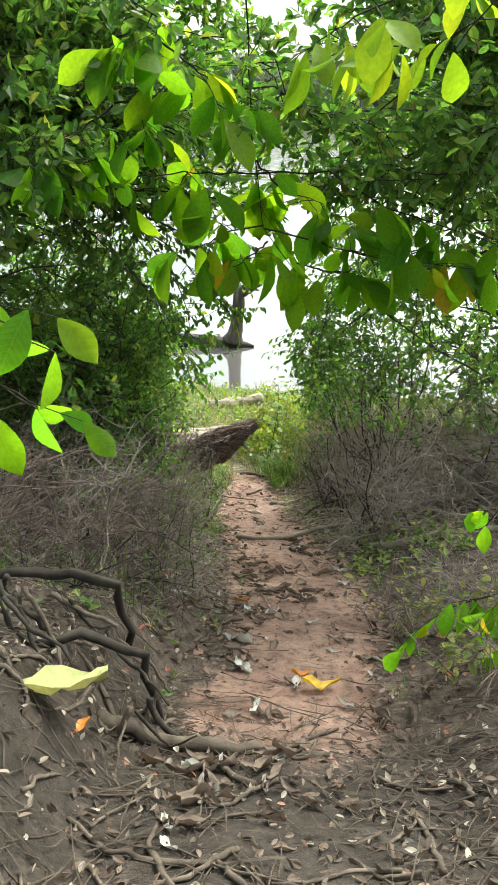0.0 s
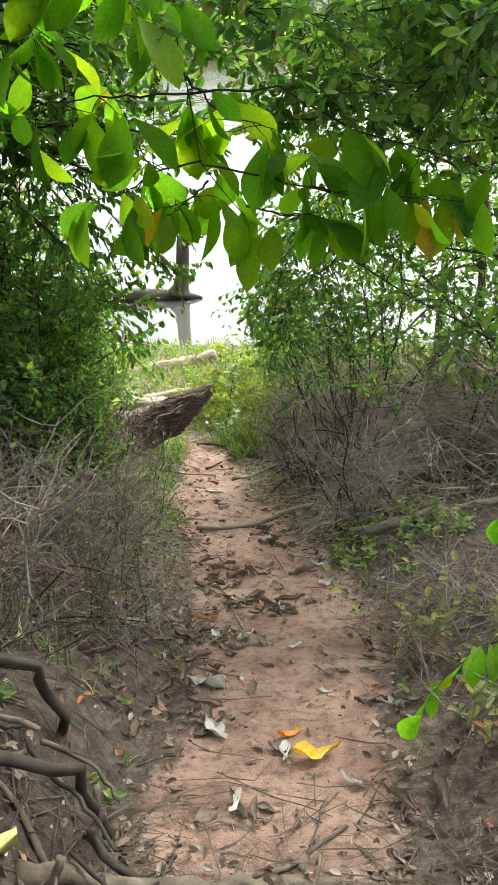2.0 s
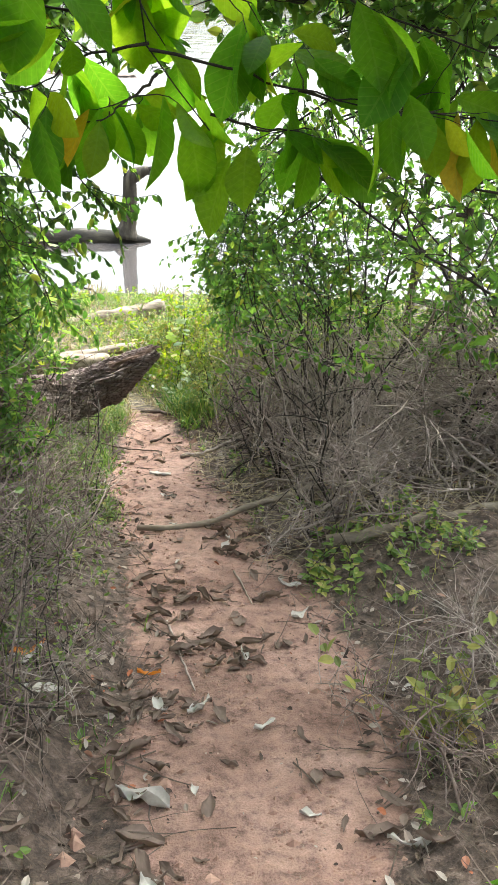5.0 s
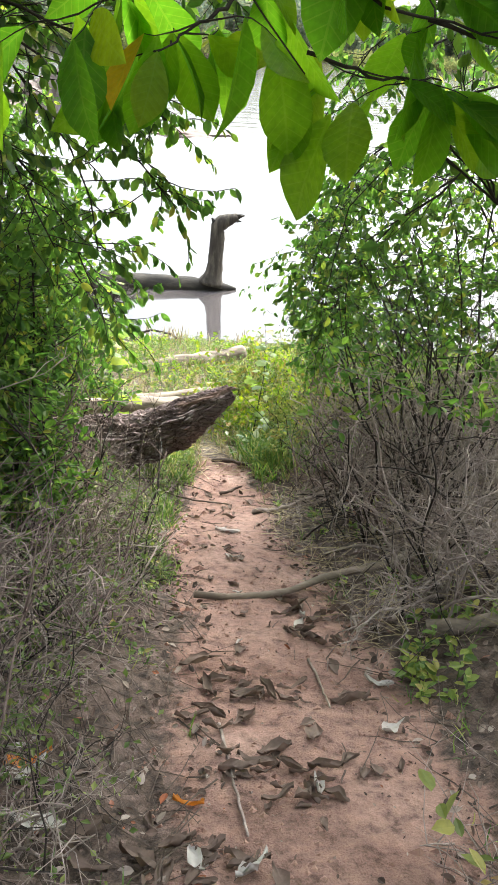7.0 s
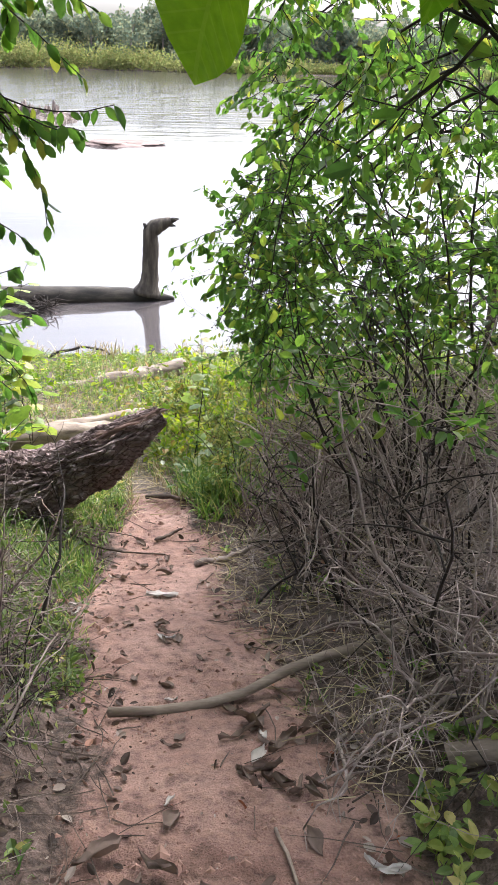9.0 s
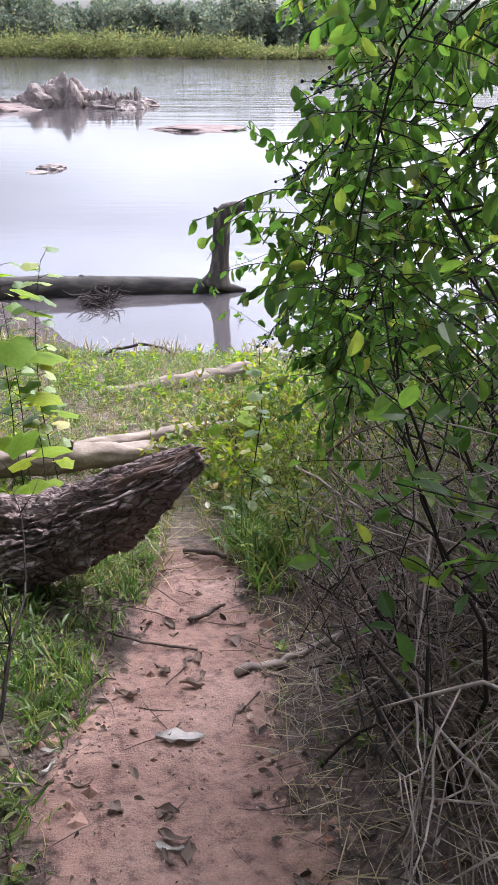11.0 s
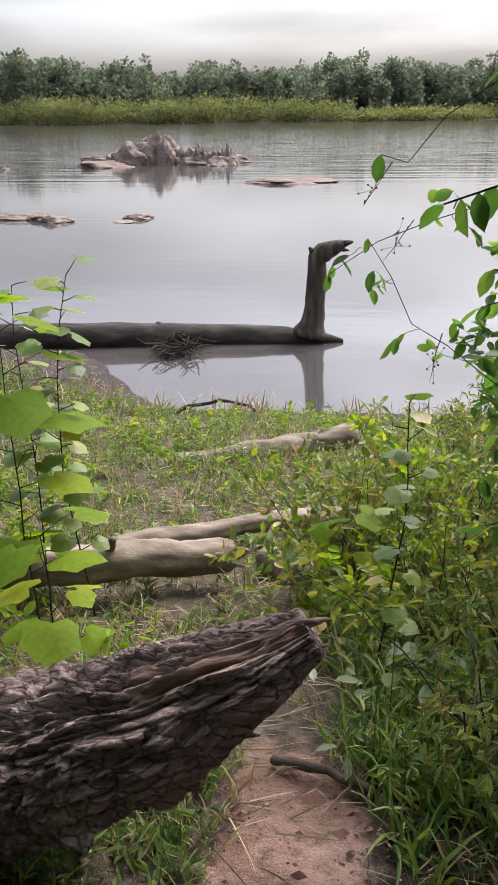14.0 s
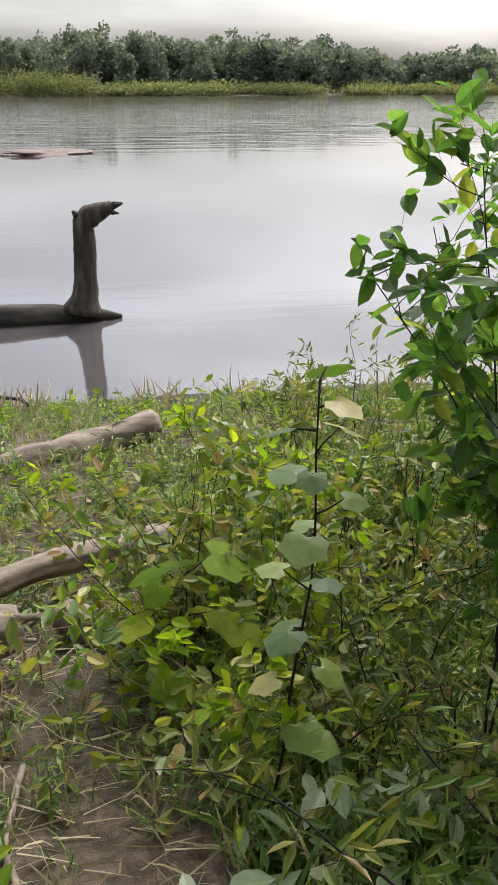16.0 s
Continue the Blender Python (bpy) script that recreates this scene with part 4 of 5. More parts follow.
# canopy: young trees on both sides
def tree(x, y, tall, seed, lean=(0, 0), low=0.35, n=34, size=0.1, mat=SMALLLEAF):
    rng = np.random.default_rng(seed)
    base = g(x, y, -0.1)
    thing = empty("tree", "young slender broadleaf tree with a ragged crown", "tree", base, "canopy trees")
    inv = Matrix.Translation(-Vector(base))
    trunk = wander(rng, base, (lean[0], lean[1], 1), tall, 12, 0.04, 0.02)
    r = tall * 0.011
    ob = Build().add(*tube(trunk, np.linspace(r, r * 0.2, len(trunk)), 8)).make("trunk", ROOT, thing)
    ob.matrix_parent_inverse = inv
    spots, heads = [], []
    for k in range(n):
        s = rng.uniform(low, 1)
        a = rng.uniform(0, 2 * np.pi)
        limb = wander(rng, along(trunk, s), (math.cos(a), math.sin(a), rng.uniform(-0.1, 0.7)), tall * 0.28 * (1.25 - s) + 0.5, 6, 0.16)
        bad = [i for i in range(1, len(limb)) if not clear(*limb[i])]
        if bad:
            limb = limb[:bad[0]]
        if len(limb) < 3:
            continue
        b = Build().add(*tube(limb, np.linspace(r * 0.35, r * 0.06, len(limb)), 4))
        for q in range(9):
            o = along(limb, rng.uniform(0.25, 1))
            t2 = wander(rng, o, rng.normal(0, 1, 3) + (limb[-1] - limb[0]) * 0.5, rng.uniform(0.3, 0.8), 4, 0.2)
            if not all(clear(*p) for p in t2):
                continue
            b.add(*tube(t2, np.linspace(r * 0.1, r * 0.03, len(t2)), 3))
            for _ in range(13):
                spots.append(along(t2, rng.uniform(0.1, 1)) + rng.normal(0, 0.04, 3))
                heads.append(rng.normal(0, 1, 3) + (0, 0, -0.3))
        ob = b.make("limb", DARKTWIG, thing)
        ob.matrix_parent_inverse = inv
    fb = Build()
    leaves(fb, rng, spots, heads, size, FOLD, 0.2, 0.5)
    ob = tagged(fb.make("foliage", mat, thing, False), kind="stuff")
    ob.matrix_parent_inverse = inv


# The four trees with y under 2 stay unseen, added to shade the start.
for k, (x, y, h, lx, ly) in enumerate(((3.4, 10.2, 6.5, 0, 0), (5.0, 7.6, 8, 0, 0), (3.4, 11.6, 6.5, 0, 0), (5.8, 10.5, 8, 0, 0), (-3.3, 9.0, 7, 0, 0),
                                       (-2.6, 5.6, 7, 0.1, 0), (-4.6, 7.0, 8, 0, 0), (-5.2, 10.5, 7.5, 0, 0), (2.85, 5.6, 5.5, 0, 0), (-2.85, 5.4, 5.5, 0, 0), (-2.4, 0.6, 6.5, 0.15, 0.1), (2.5, 1.2, 6.5, -0.15, 0.1), (-1.8, -2.5, 7, 0.1, 0.1), (2.0, -2.0, 7.5, -0.1, 0.1), (7.5, 13.5, 8, 0, 0))):
    tree(x, y, h, 500 + k, (lx, ly), 0.16 if y > 4 else 0.3)


for k in range(38):
    side = 1 if k % 2 else -1
    y = 5.2 + 0.17 * (k % 17)
    root = 5.6 if side > 0 else 5.4
    st = [((side * 2.85, root, rs.uniform(1.2, 2.6) if k < 26 else rs.uniform(0.7, 2.3)), (-side, (y - root) * 0.6, 0.08), rs.uniform(2.0, 3.6), 0.012)]
    plant("canopy_branch", "leafy tree branch arching over the trail", "branch", 560 + k, st, (SMALLLEAF, 0.085, OVALF, 5, 0.5), 32, 5, 0.6, DARKTWIG, "canopy branches", lift=-0.02, keep=lambda a, b, c: c > 0.3 + 0.12 * max(0.0, 8 - b) + 0.25 * (abs(a + 0.1) < 0.5))


for k in range(12):
    st = [((-2.85, 5.4, rs.uniform(0.9, 1.6)), (1, 0.2 + 0.05 * k, -0.03), rs.uniform(2.6, 3.6), 0.012)]
    plant("canopy_branch", "leafy tree branch arching over the trail", "branch", 620 + k, st, (SMALLLEAF, 0.075, OVALF, 5, 0.5), 32, 5, 0.5, DARKTWIG, "canopy branches", lift=-0.02, keep=lambda a, b, c: c > 0.3 + 0.12 * max(0.0, 8 - b))


def broad_branch(label, seed, stems, per=5, size=0.17, mat=BIGLEAF, r=0.007, twigs=5, tw=0.35, shape=BROAD, name="hanging_branch", group="hanging branches", low=0.35, fine=0.5, curve=0.16, droop=-0.03):
    """A hanging twig of a broad-leaved understorey tree; leaves droop in fans."""
    rng = np.random.default_rng(seed)
    base = Vector(stems[0][0])
    thing = empty(name, label, "branch", base, group)
    inv = Matrix.Translation(-base)
    fb = Build()
    for line in stems:
        line = np.array([along(line, t) for t in np.linspace(0, 1, 12)]) + np.r_[[np.zeros(3)], rng.normal(0, 0.006, (11, 3))]
        ob = Build().add(*tube(line, np.linspace(r, r * 0.35, 12), 6)).make("stem", DARKTWIG, thing)
        ob.matrix_parent_inverse = inv
        spots, heads = [], []
        for k in range(twigs):
            o = along(line, rng.uniform(low, 1))
            d = rng.normal(0, 1, 3) * (1, 0.6, 0.3) + 0.3 * (line[-1] - line[0])
            t2 = wander(rng, o, d, tw * rng.uniform(0.6, 1.3), 5, curve, droop)
            ob = Build().add(*tube(t2, np.linspace(r * fine, r * 0.15, len(t2)), 5)).make("twig", DARKTWIG, thing)
            ob.matrix_parent_inverse = inv
            for q in range(per):
                s = 0.25 + 0.75 * (q + 1) / per
                spots.append(along(t2, min(s, 1)))
                e = t2[-1] - t2[0]
                heads.append(e / np.linalg.norm(e) * 0.5 + (rng.normal(0, 0.5), rng.normal(0, 0.4), -0.75))
        spots.append(line[-1])
        heads.append((0, 0, -1))
        leaves(fb, rng, spots, heads, size, shape, 0.25, 0.2, (0, -0.45, 0.3))
    ob = tagged(fb.make("foliage", mat, thing), kind="stuff")
    ob.matrix_parent_inverse = inv


broad_branch("drooping branch with large bright green backlit leaves", 601, [
    [(-0.25, 5.0, 2.4), (-0.13, 5.1, 1.25), (-0.03, 5.1, 0.73), (0.2, 5.1, 0.45)],
    [(-0.09, 5.1, 1.07), (-0.35, 5.05, 1.06), (-0.62, 5.1, 1.05), (-0.95, 5.1, 1.0)],
    [(-0.09, 5.1, 1.07), (0.37, 5.1, 1.1), (0.7, 5.15, 0.92), (1.0, 5.1, 0.84), (1.5, 5.1, 0.72)],
    [(-0.03, 5.1, 0.73), (0.25, 5.05, 0.68), (0.53, 5.1, 0.62), (0.95, 5.1, 0.54)],
    [(-0.03, 5.1, 0.75), (-0.25, 5.1, 0.7), (-0.45, 5.15, 0.58)],
    [(0.0, 5.1, 0.65), (-0.1, 5.0, 0.57), (-0.2, 4.95, 0.5)],
    [(0.53, 5.1, 0.62), (0.8, 5.15, 0.55), (1.3, 5.2, 0.54)],
    [(0.2, 5.1, 0.52), (0.4, 5.15, 0.47), (0.62, 5.2, 0.46)],
    [(-0.1, 5.1, 1.15), (0.1, 5.2, 0.95), (0.35, 5.25, 0.9)]], 3, 0.27, twigs=5, tw=0.26, fine=0.45)
broad_branch("hanging branch with broad yellowing green leaves", 602, [
    [(0.95, 3.4, 2.7), (0.72, 3.6, 2.05), (0.5, 3.6, 1.72)],
    [(0.72, 3.6, 2.05), (0.42, 3.6, 1.92), (0.2, 3.6, 1.8)], [(0.9, 3.5, 2.3), (0.88, 3.6, 1.95), (0.72, 3.6, 1.75)]], 3, 0.24, LIMELEAF, twigs=4, tw=0.22)
broad_branch("thin hanging branch with large green leaves", 603, [
    [(-0.85, 4.5, 2.6), (-0.8, 4.6, 1.9), (-0.79, 4.6, 1.2)],
    [(-0.6, 4.5, 2.6), (-0.68, 4.6, 1.9), (-0.71, 4.6, 1.5)], [(-0.8, 4.6, 1.5), (-1.1, 4.6, 1.3), (-1.35, 4.6, 1.1)], [(-0.7, 4.6, 1.8), (-0.4, 4.6, 1.6), (-0.25, 4.7, 1.5)]], 3, 0.25, twigs=5, tw=0.26)
broad_branch("low branch with broad green leaves close to the trail", 604, [
    [(-1.5, 2.2, 1.1), (-1.1, 2.2, 0.9), (-0.72, 2.25, 0.72)], [(-1.5, 2.3, 0.8), (-1.1, 2.3, 0.65), (-0.8, 2.3, 0.5)]], 3, 0.18, twigs=5)
broad_branch("leafy low branch reaching in beside the trail", 605, [
    [(1.8, 3.4, 1.2), (1.4, 3.3, 0.9), (1.05, 3.3, 0.6)], [(1.7, 3.2, 0.5), (1.3, 3.1, 0.1), (1.05, 3.0, -0.25)], [(1.6, 3.2, 0.1), (1.25, 2.9, -0.5), (1.0, 2.9, -0.6)]], 5, 0.13, twigs=7)

broad_branch("arching bush branch with small oval leaves and thin twigs", 606, [
    [g(1.35, 7.4), (1.3, 7.45, -1.2), (1.1, 7.5, -0.35), (0.78, 7.6, -0.2), (0.56, 7.7, -0.5), (0.47, 7.75, -1.0)],
    [g(1.4, 7.6), (1.35, 7.7, -1.0), (1.1, 7.8, -0.45), (0.84, 7.9, -0.4), (0.62, 8.0, -0.75), (0.53, 8.05, -1.2)],
    [g(1.5, 7.3), (1.4, 7.2, -0.9), (1.15, 7.1, -0.1), (0.85, 7.15, 0.0), (0.62, 7.2, -0.3), (0.56, 7.25, -0.9)],
    [g(1.3, 7.9), (1.2, 8.0, -1.3), (1.0, 8.1, -0.8), (0.8, 8.2, -0.75), (0.66, 8.3, -1.1), (0.6, 8.3, -1.5)]], 13, 0.05, SMALLLEAF, 0.007, 44, 0.33, OVALF, "arching_bush", "right thicket", 0.35, 0.3, 0.3, -0.06)

broad_branch("leafy branch with small oval leaves hanging above the trunk", 607, [
    [(-2.2, 6.2, 1.2), (-1.4, 6.1, 0.9), (-0.9, 6.0, 0.45), (-0.62, 6.0, 0.05), (-0.55, 6.0, -0.3)],
    [(-2.0, 6.4, 0.5), (-1.2, 6.3, 0.25), (-0.85, 6.2, -0.05), (-0.65, 6.2, -0.4), (-0.58, 6.2, -0.7)],
    [(-2.0, 6.0, 0.9), (-1.3, 5.9, 0.5), (-0.85, 5.8, 0.1), (-0.7, 5.8, -0.25)],
    [(-2.0, 6.1, 1.0), (-1.2, 6.0, 0.7), (-0.7, 6.0, 0.4), (-0.4, 6.0, 0.1), (-0.25, 6.0, -0.08)],
    [(-1.2, 6.0, 0.75), (-0.6, 6.05, 0.5), (-0.3, 6.1, 0.22)],
    [(-2.0, 6.6, 0.1), (-1.3, 6.5, -0.1), (-0.85, 6.5, -0.4), (-0.62, 6.5, -0.8)]], 12, 0.052, SMALLLEAF, 0.009, 34, 0.34, OVALF, "hanging_branch", "left thicket", 0.3, 0.3, 0.28, -0.05)
broad_branch("dense leafy branch hanging over the trail by the river", 608, [
    [(1.9, 7.6, 0.5), (1.2, 7.8, 0.25), (0.8, 8.0, -0.15), (0.61, 8.1, -0.55), (0.55, 8.15, -1.0)],
    [(1.9, 8.0, 0.3), (1.2, 8.2, 0.0), (0.82, 8.4, -0.35), (0.65, 8.5, -0.8), (0.57, 8.5, -1.3)],
    [(1.8, 8.6, 0.1), (1.2, 8.8, -0.2), (0.92, 9.0, -0.5), (0.78, 9.1, -0.75)],
    [(1.9, 7.8, 1.1), (1.3, 7.9, 0.9), (0.8, 8.1, 0.55), (0.55, 8.2, 0.1)],
    [(1.9, 8.4, 0.8), (1.3, 8.5, 0.6), (0.9, 8.6, 0.3), (0.65, 8.7, -0.1)],
    [(1.9, 7.4, 0.2), (1.3, 7.5, -0.1), (0.95, 7.7, -0.5), (0.72, 7.8, -0.9), (0.66, 7.8, -1.4)]], 13, 0.048, SMALLLEAF, 0.009, 46, 0.3, OVALF, "arching_bush", "right thicket", 0.3, 0.3, 0.3, -0.06)

# herbs, saplings and grass
def sapling(label, base, tall, seed, size=0.14, shape=LOBED, mat=LIMELEAF, n=14, lean=(0, 0)):
    rng = np.random.default_rng(seed)
    thing = empty("sapling", label, "sapling", base)
    inv = Matrix.Translation(-Vector(base))
    stem = wander(rng, base, (lean[0], lean[1], 1), tall, 8, 0.06, 0.03)
    b = Build().add(*tube(stem, np.linspace(0.005, 0.002, len(stem)), 6))
    spots, heads = [], []
    for k in range(n):
        s = 0.25 + 0.75 * k / (n - 1)
        a = k * 2.4 + rng.normal(0, 0.3)
        pet = wander(rng, along(stem, s), (math.cos(a), math.sin(a), 0.45), size * rng.uniform(0.6, 1.1), 3, 0.1)
        b.add(*tube(pet, (0.003, 0.0025, 0.002, 0.0018), 4))
        spots.append(pet[-1])
        heads.append((math.cos(a), math.sin(a), -0.25))
    ob = b.make("stem", DARKTWIG, thing)
    ob.matrix_parent_inverse = inv
    fb = Build()
    leaves(fb, rng, spots, heads, size, shape, 0.15, 0.85)
    ob = fb.make("foliage", mat, thing, False)
    ob.matrix_parent_inverse = inv


sapling("young sapling with large lime green lobed leaves", g(-1.42, 10.4), 1.75, 701, 0.25, n=15)
sapling("small sapling with large lime green lobed leaves", g(-1.7, 10.0), 1.3, 702, 0.22, n=10)
sapling("tall sapling with small yellowing lobed leaves", g(-1.25, 10.75), 2.0, 707, 0.10, n=38, mat=HERB)
sapling("slender sapling with small yellowing lobed leaves", g(-1.45, 10.6), 1.85, 708, 0.10, n=30, mat=HERB)
sapling("small sapling with bright green lobed leaves", g(-1.05, 9.7), 0.75, 703, 0.16, n=9)
sapling("upright sapling with broad green leaves amid weeds", g(0.27, 10.0), 1.4, 704, 0.075, LOBED, HERB, 20)
sapling("small sapling with bright green lobed leaves", g(0.08, 10.75), 0.68, 705, 0.16, n=9)

for k in range(44):
    x, y = 0.4 + 2.8 * rs.random() ** 1.5, rs.uniform(9.0, 13.5)
    if x < 0.35 + 0.12 * (y - 9):
        x += 0.5
    st = [(g(x + rs.normal(0, 0.08), y + rs.normal(0, 0.08)), (rs.normal(0, 0.3), rs.normal(0, 0.3), 1), rs.uniform(0.5, 1.0) + 0.25 * (x > 1.3), 0.005) for _ in range(5)]
    plant("weed_clump", "leafy green weed clump on the river bank", "weed", 800 + k, st, ((DULLLEAF, HERB, OLIVE)[k % 3], 0.055, LANCEF if k % 2 else OVALF, 3, 0.6), 7, 2, 0.22, DRYGRASS if k % 4 == 0 else DARKTWIG, "bank weeds", sides=4)
r8 = np.random.default_rng(850)
for k in range(5):
    x, y = 0.8 + 0.17 * k, 10.0 + 0.09 * k
    st = [(g(x + r8.normal(0, 0.05), y + r8.normal(0, 0.05)), (r8.normal(-0.1, 0.12), r8.normal(0, 0.12), 1), r8.uniform(1.5, 1.9), 0.005) for _ in range(3)]
    plant("leafy_shrub", "tall leafy shrub with serrated green leaves by the river", "shrub", 850 + k, st, (SMALLLEAF, 0.072, OVALF, 4, 0.65), 17, 3, 0.34, DARKTWIG, "bank shrubs", bend=0.1, keep=lambda a, b, c: a > 0.42 + 0.8 * max(0.0, c + 1.6) + 0.3 * max(0.0, -1.6 - c) and c > -2.45)


for k in range(20):
    x, y = rs.uniform(0.02, 0.95), rs.uniform(10.1, 11.7)
    st = [(g(x + rs.normal(0, 0.07), y + rs.normal(0, 0.07)), (rs.normal(-0.05, 0.3), rs.normal(0, 0.3), 1), rs.uniform(0.6, 1.15), 0.004) for _ in range(4)]
    plant("weed_clump", "tall olive and yellow-green weed clump on the bank", "weed", 880 + k, st, ((OLIVE, HERB, LIMELEAF)[k % 3], 0.058, OVALF, 2, 0.6), 8, 2, 0.2, DARKTWIG if k % 2 else DRYGRASS, "bank weeds", sides=4)
for k, (x, y) in enumerate(((0.42, 9.92), (0.62, 9.86), (0.30, 9.6), (0.75, 9.7))):
    st = [(g(x + rs.normal(0, 0.05), y + rs.normal(0, 0.05)), (rs.normal(0, 0.25), rs.normal(-0.1, 0.25), 1), rs.uniform(0.35, 0.55), 0.005) for _ in range(3)]
    plant("pale_weed", "weed with large pale grey-green upturned leaves", "weed", 870 + k, st, (PALEBACK, 0.09, OVALF, 1, 0.7), 3, 1, 0.14, DRYGRASS, "pale bank weeds", sides=4)
broad_branch("thin vine with small oval leaves hanging by the river", 609, [
    [(0.9, 8.6, -0.8), (0.4, 8.5, -1.02), (0.2, 8.5, -1.11), (0.12, 8.5, -1.13), (0.07, 8.5, -1.17)],
    [(0.9, 8.6, -1.45), (0.4, 8.5, -1.4), (0.21, 8.5, -1.26), (0.155, 8.5, -1.16), (0.12, 8.5, -1.12)],
    [(0.8, 8.6, -0.5), (0.35, 8.5, -0.85), (0.18, 8.5, -1.02), (0.145, 8.5, -0.99)]], 3, 0.034, SMALLLEAF, 0.0018, 6, 0.08, OVALF, "hanging_vine", "right thicket", 0.45, 0.4, 0.25, -0.03)


def grass(label, seed, spots, size, mat, n=7, shape=STRAP):
    rng = np.random.default_rng(seed)
    b = Build()
    s = np.repeat(np.asarray(spots), n, axis=0) + rng.normal(0, 0.025, (len(spots) * n, 3)) * (1, 1, 0)
    h = rng.normal(0, 0.35, (len(s), 3)) * (1, 1, 0) + (0, 0, 1)
    leaves(b, rng, s, h, size, shape, 0.1, 0.0)
    return tagged(b.make("grass", mat, None, False), label, "grass", kind="stuff")


def scatter(rng, n, x0, x1, y0, y1, ok):
    x, y = rng.uniform(x0, x1, n), rng.uniform(y0, y1, n)
    m = ok(x, y)
    x, y = x[m], y[m]
    return np.stack([x, y, height(x, y) - 0.01], -1)


off = lambda x, y: x - path_x(y)
patch = lambda x, y: waves(x * 0.9 + 2, y * 0.8) + 0.5 * waves(x * 2.1, y * 2.3 + 4)


def weeds(label, seed, spots, tall, size, mat, n=7, shape=LANCEF):
    """Low leafy plants: leaves set round short stems."""
    rng = np.random.default_rng(seed)
    b = Build()
    k = len(spots)
    ht = tall * np.exp(rng.normal(0, 0.35, k))
    s = np.repeat(np.asarray(spots), n, axis=0)
    lean = np.repeat(rng.normal(0, 0.25, (k, 2)), n, axis=0)
    u = np.tile(np.linspace(0.15, 1, n), k) * np.repeat(ht, n)
    s[:, 2] += u
    s[:, :2] += lean * u[:, None]
    ang = rng.uniform(0, 2 * np.pi, k * n)
    hd = np.stack([np.cos(ang), np.sin(ang), rng.normal(0.25, 0.3, k * n)], -1)
    leaves(b, rng, s, hd, size, shape, 0.15, 0.75)
    for p, hh in zip(np.asarray(spots), ht):
        b.add(*tube([p, p + (0, 0, hh)], (0.003, 0.0015), 3))
    return tagged(b.make("weeds", mat, None, False), label, "weeds", kind="stuff")


offp = lambda x, y, f, c=0.0: np.abs(off(x, y)) > path_w(y) * f + c
grass("fresh green grass beside the clay trail", 901, scatter(rs, 2000, -2.2, 0, 6.3, 9.4, lambda x, y: (-off(x, y) > path_w(y) * 1.02 + 0.1 * patch(x * 3, y * 3)) & (patch(x * 1.7, y * 1.7) > -0.15)), 0.11, GRASS)
weeds("low leafy green weeds beside the fallen log", 907, scatter(rs, 700, -2.2, 0, 6.3, 9.3, lambda x, y: -off(x, y) > path_w(y) * 1.1), 0.10, 0.06, DULLLEAF, 8)
grass("green shore grass down to the water", 902, scatter(rs, 5200, -7, 5, 9.2, 16.7, lambda x, y: offp(x, y, 1) & (patch(x, y) > -0.35)), 0.095, GRASS)
grass("dry straw-coloured grass on the bank", 903, scatter(rs, 2300, -4, 2.5, 8.8, 15.5, lambda x, y: offp(x, y, 0.6) & (patch(x, y) < 0.3)), 0.12, DRYGRASS, 5)
weeds("leafy ground weeds on the shore", 904, scatter(rs, 4600, -6, 4.5, 9.2, 16.4, lambda x, y: offp(x, y, 1, 0.02) & (patch(x, y) > -0.6)), 0.11, 0.06, HERB, 9)
weeds("bright leafy weeds scattered on the shore", 908, scatter(rs, 1100, -6, 4.5, 9.5, 16.2, lambda x, y: offp(x, y, 1, 0.1) & (patch(x, y) > 0.05)), 0.15, 0.08, LIMELEAF, 7, OVALF)
weeds("dull green leafy weeds on the lower bank", 912, scatter(rs, 2800, 0.2, 3.5, 8.9, 13.5, lambda x, y: offp(x, y, 1, 0.12)), 0.2, 0.06, HERB, 11, LANCEF)
grass("long green grass among the bank weeds", 914, scatter(rs, 3200, 0.15, 3.2, 8.8, 13, lambda x, y: offp(x, y, 1, 0.08)), 0.19, GRASS, 6)
grass("tall seeding grass along the water's edge", 909, scatter(rs, 160, -5, 4, 15.6, 16.8, lambda x, y: patch(x, y) > -0.4), 0.26, DRYGRASS, 3)
weeds("small green weeds at the trail's edge", 905, scatter(rs, 330, -1.3, 1.7, 2.6, 8.5, lambda x, y: offp(x, y, 1.1) & (patch(x, y) > 0.05)), 0.05, 0.045, HERB, 6, OVALF)
grass("sparse thin grass at the trail's edge", 906, scatter(rs, 700, -1.4, 1.6, 2.6, 8.8, lambda x, y: offp(x, y, 0.95) & (patch(x, y) > -0.1)), 0.075, GRASS, 5)
weeds("leafy green plants on the bank beside the trail", 910, scatter(rs, 55, 0.82, 1.7, 5.0, 5.75, lambda x, y: x > 0), 0.11, 0.05, HERB, 8, OVALF)
weeds("leafy weeds under the bushes beside the trail", 911, scatter(rs, 46, 0.85, 1.7, 2.3, 4.0, lambda x, y: x > 0), 0.3, 0.06, OLIVE, 11, OVALF)
weeds("dead-stemmed weeds at the thicket's foot", 913, scatter(rs, 190, -1.5, -0.45, 3.0, 7.0, lambda x, y: x < 0), 0.2, 0.035, DULLLEAF, 7)


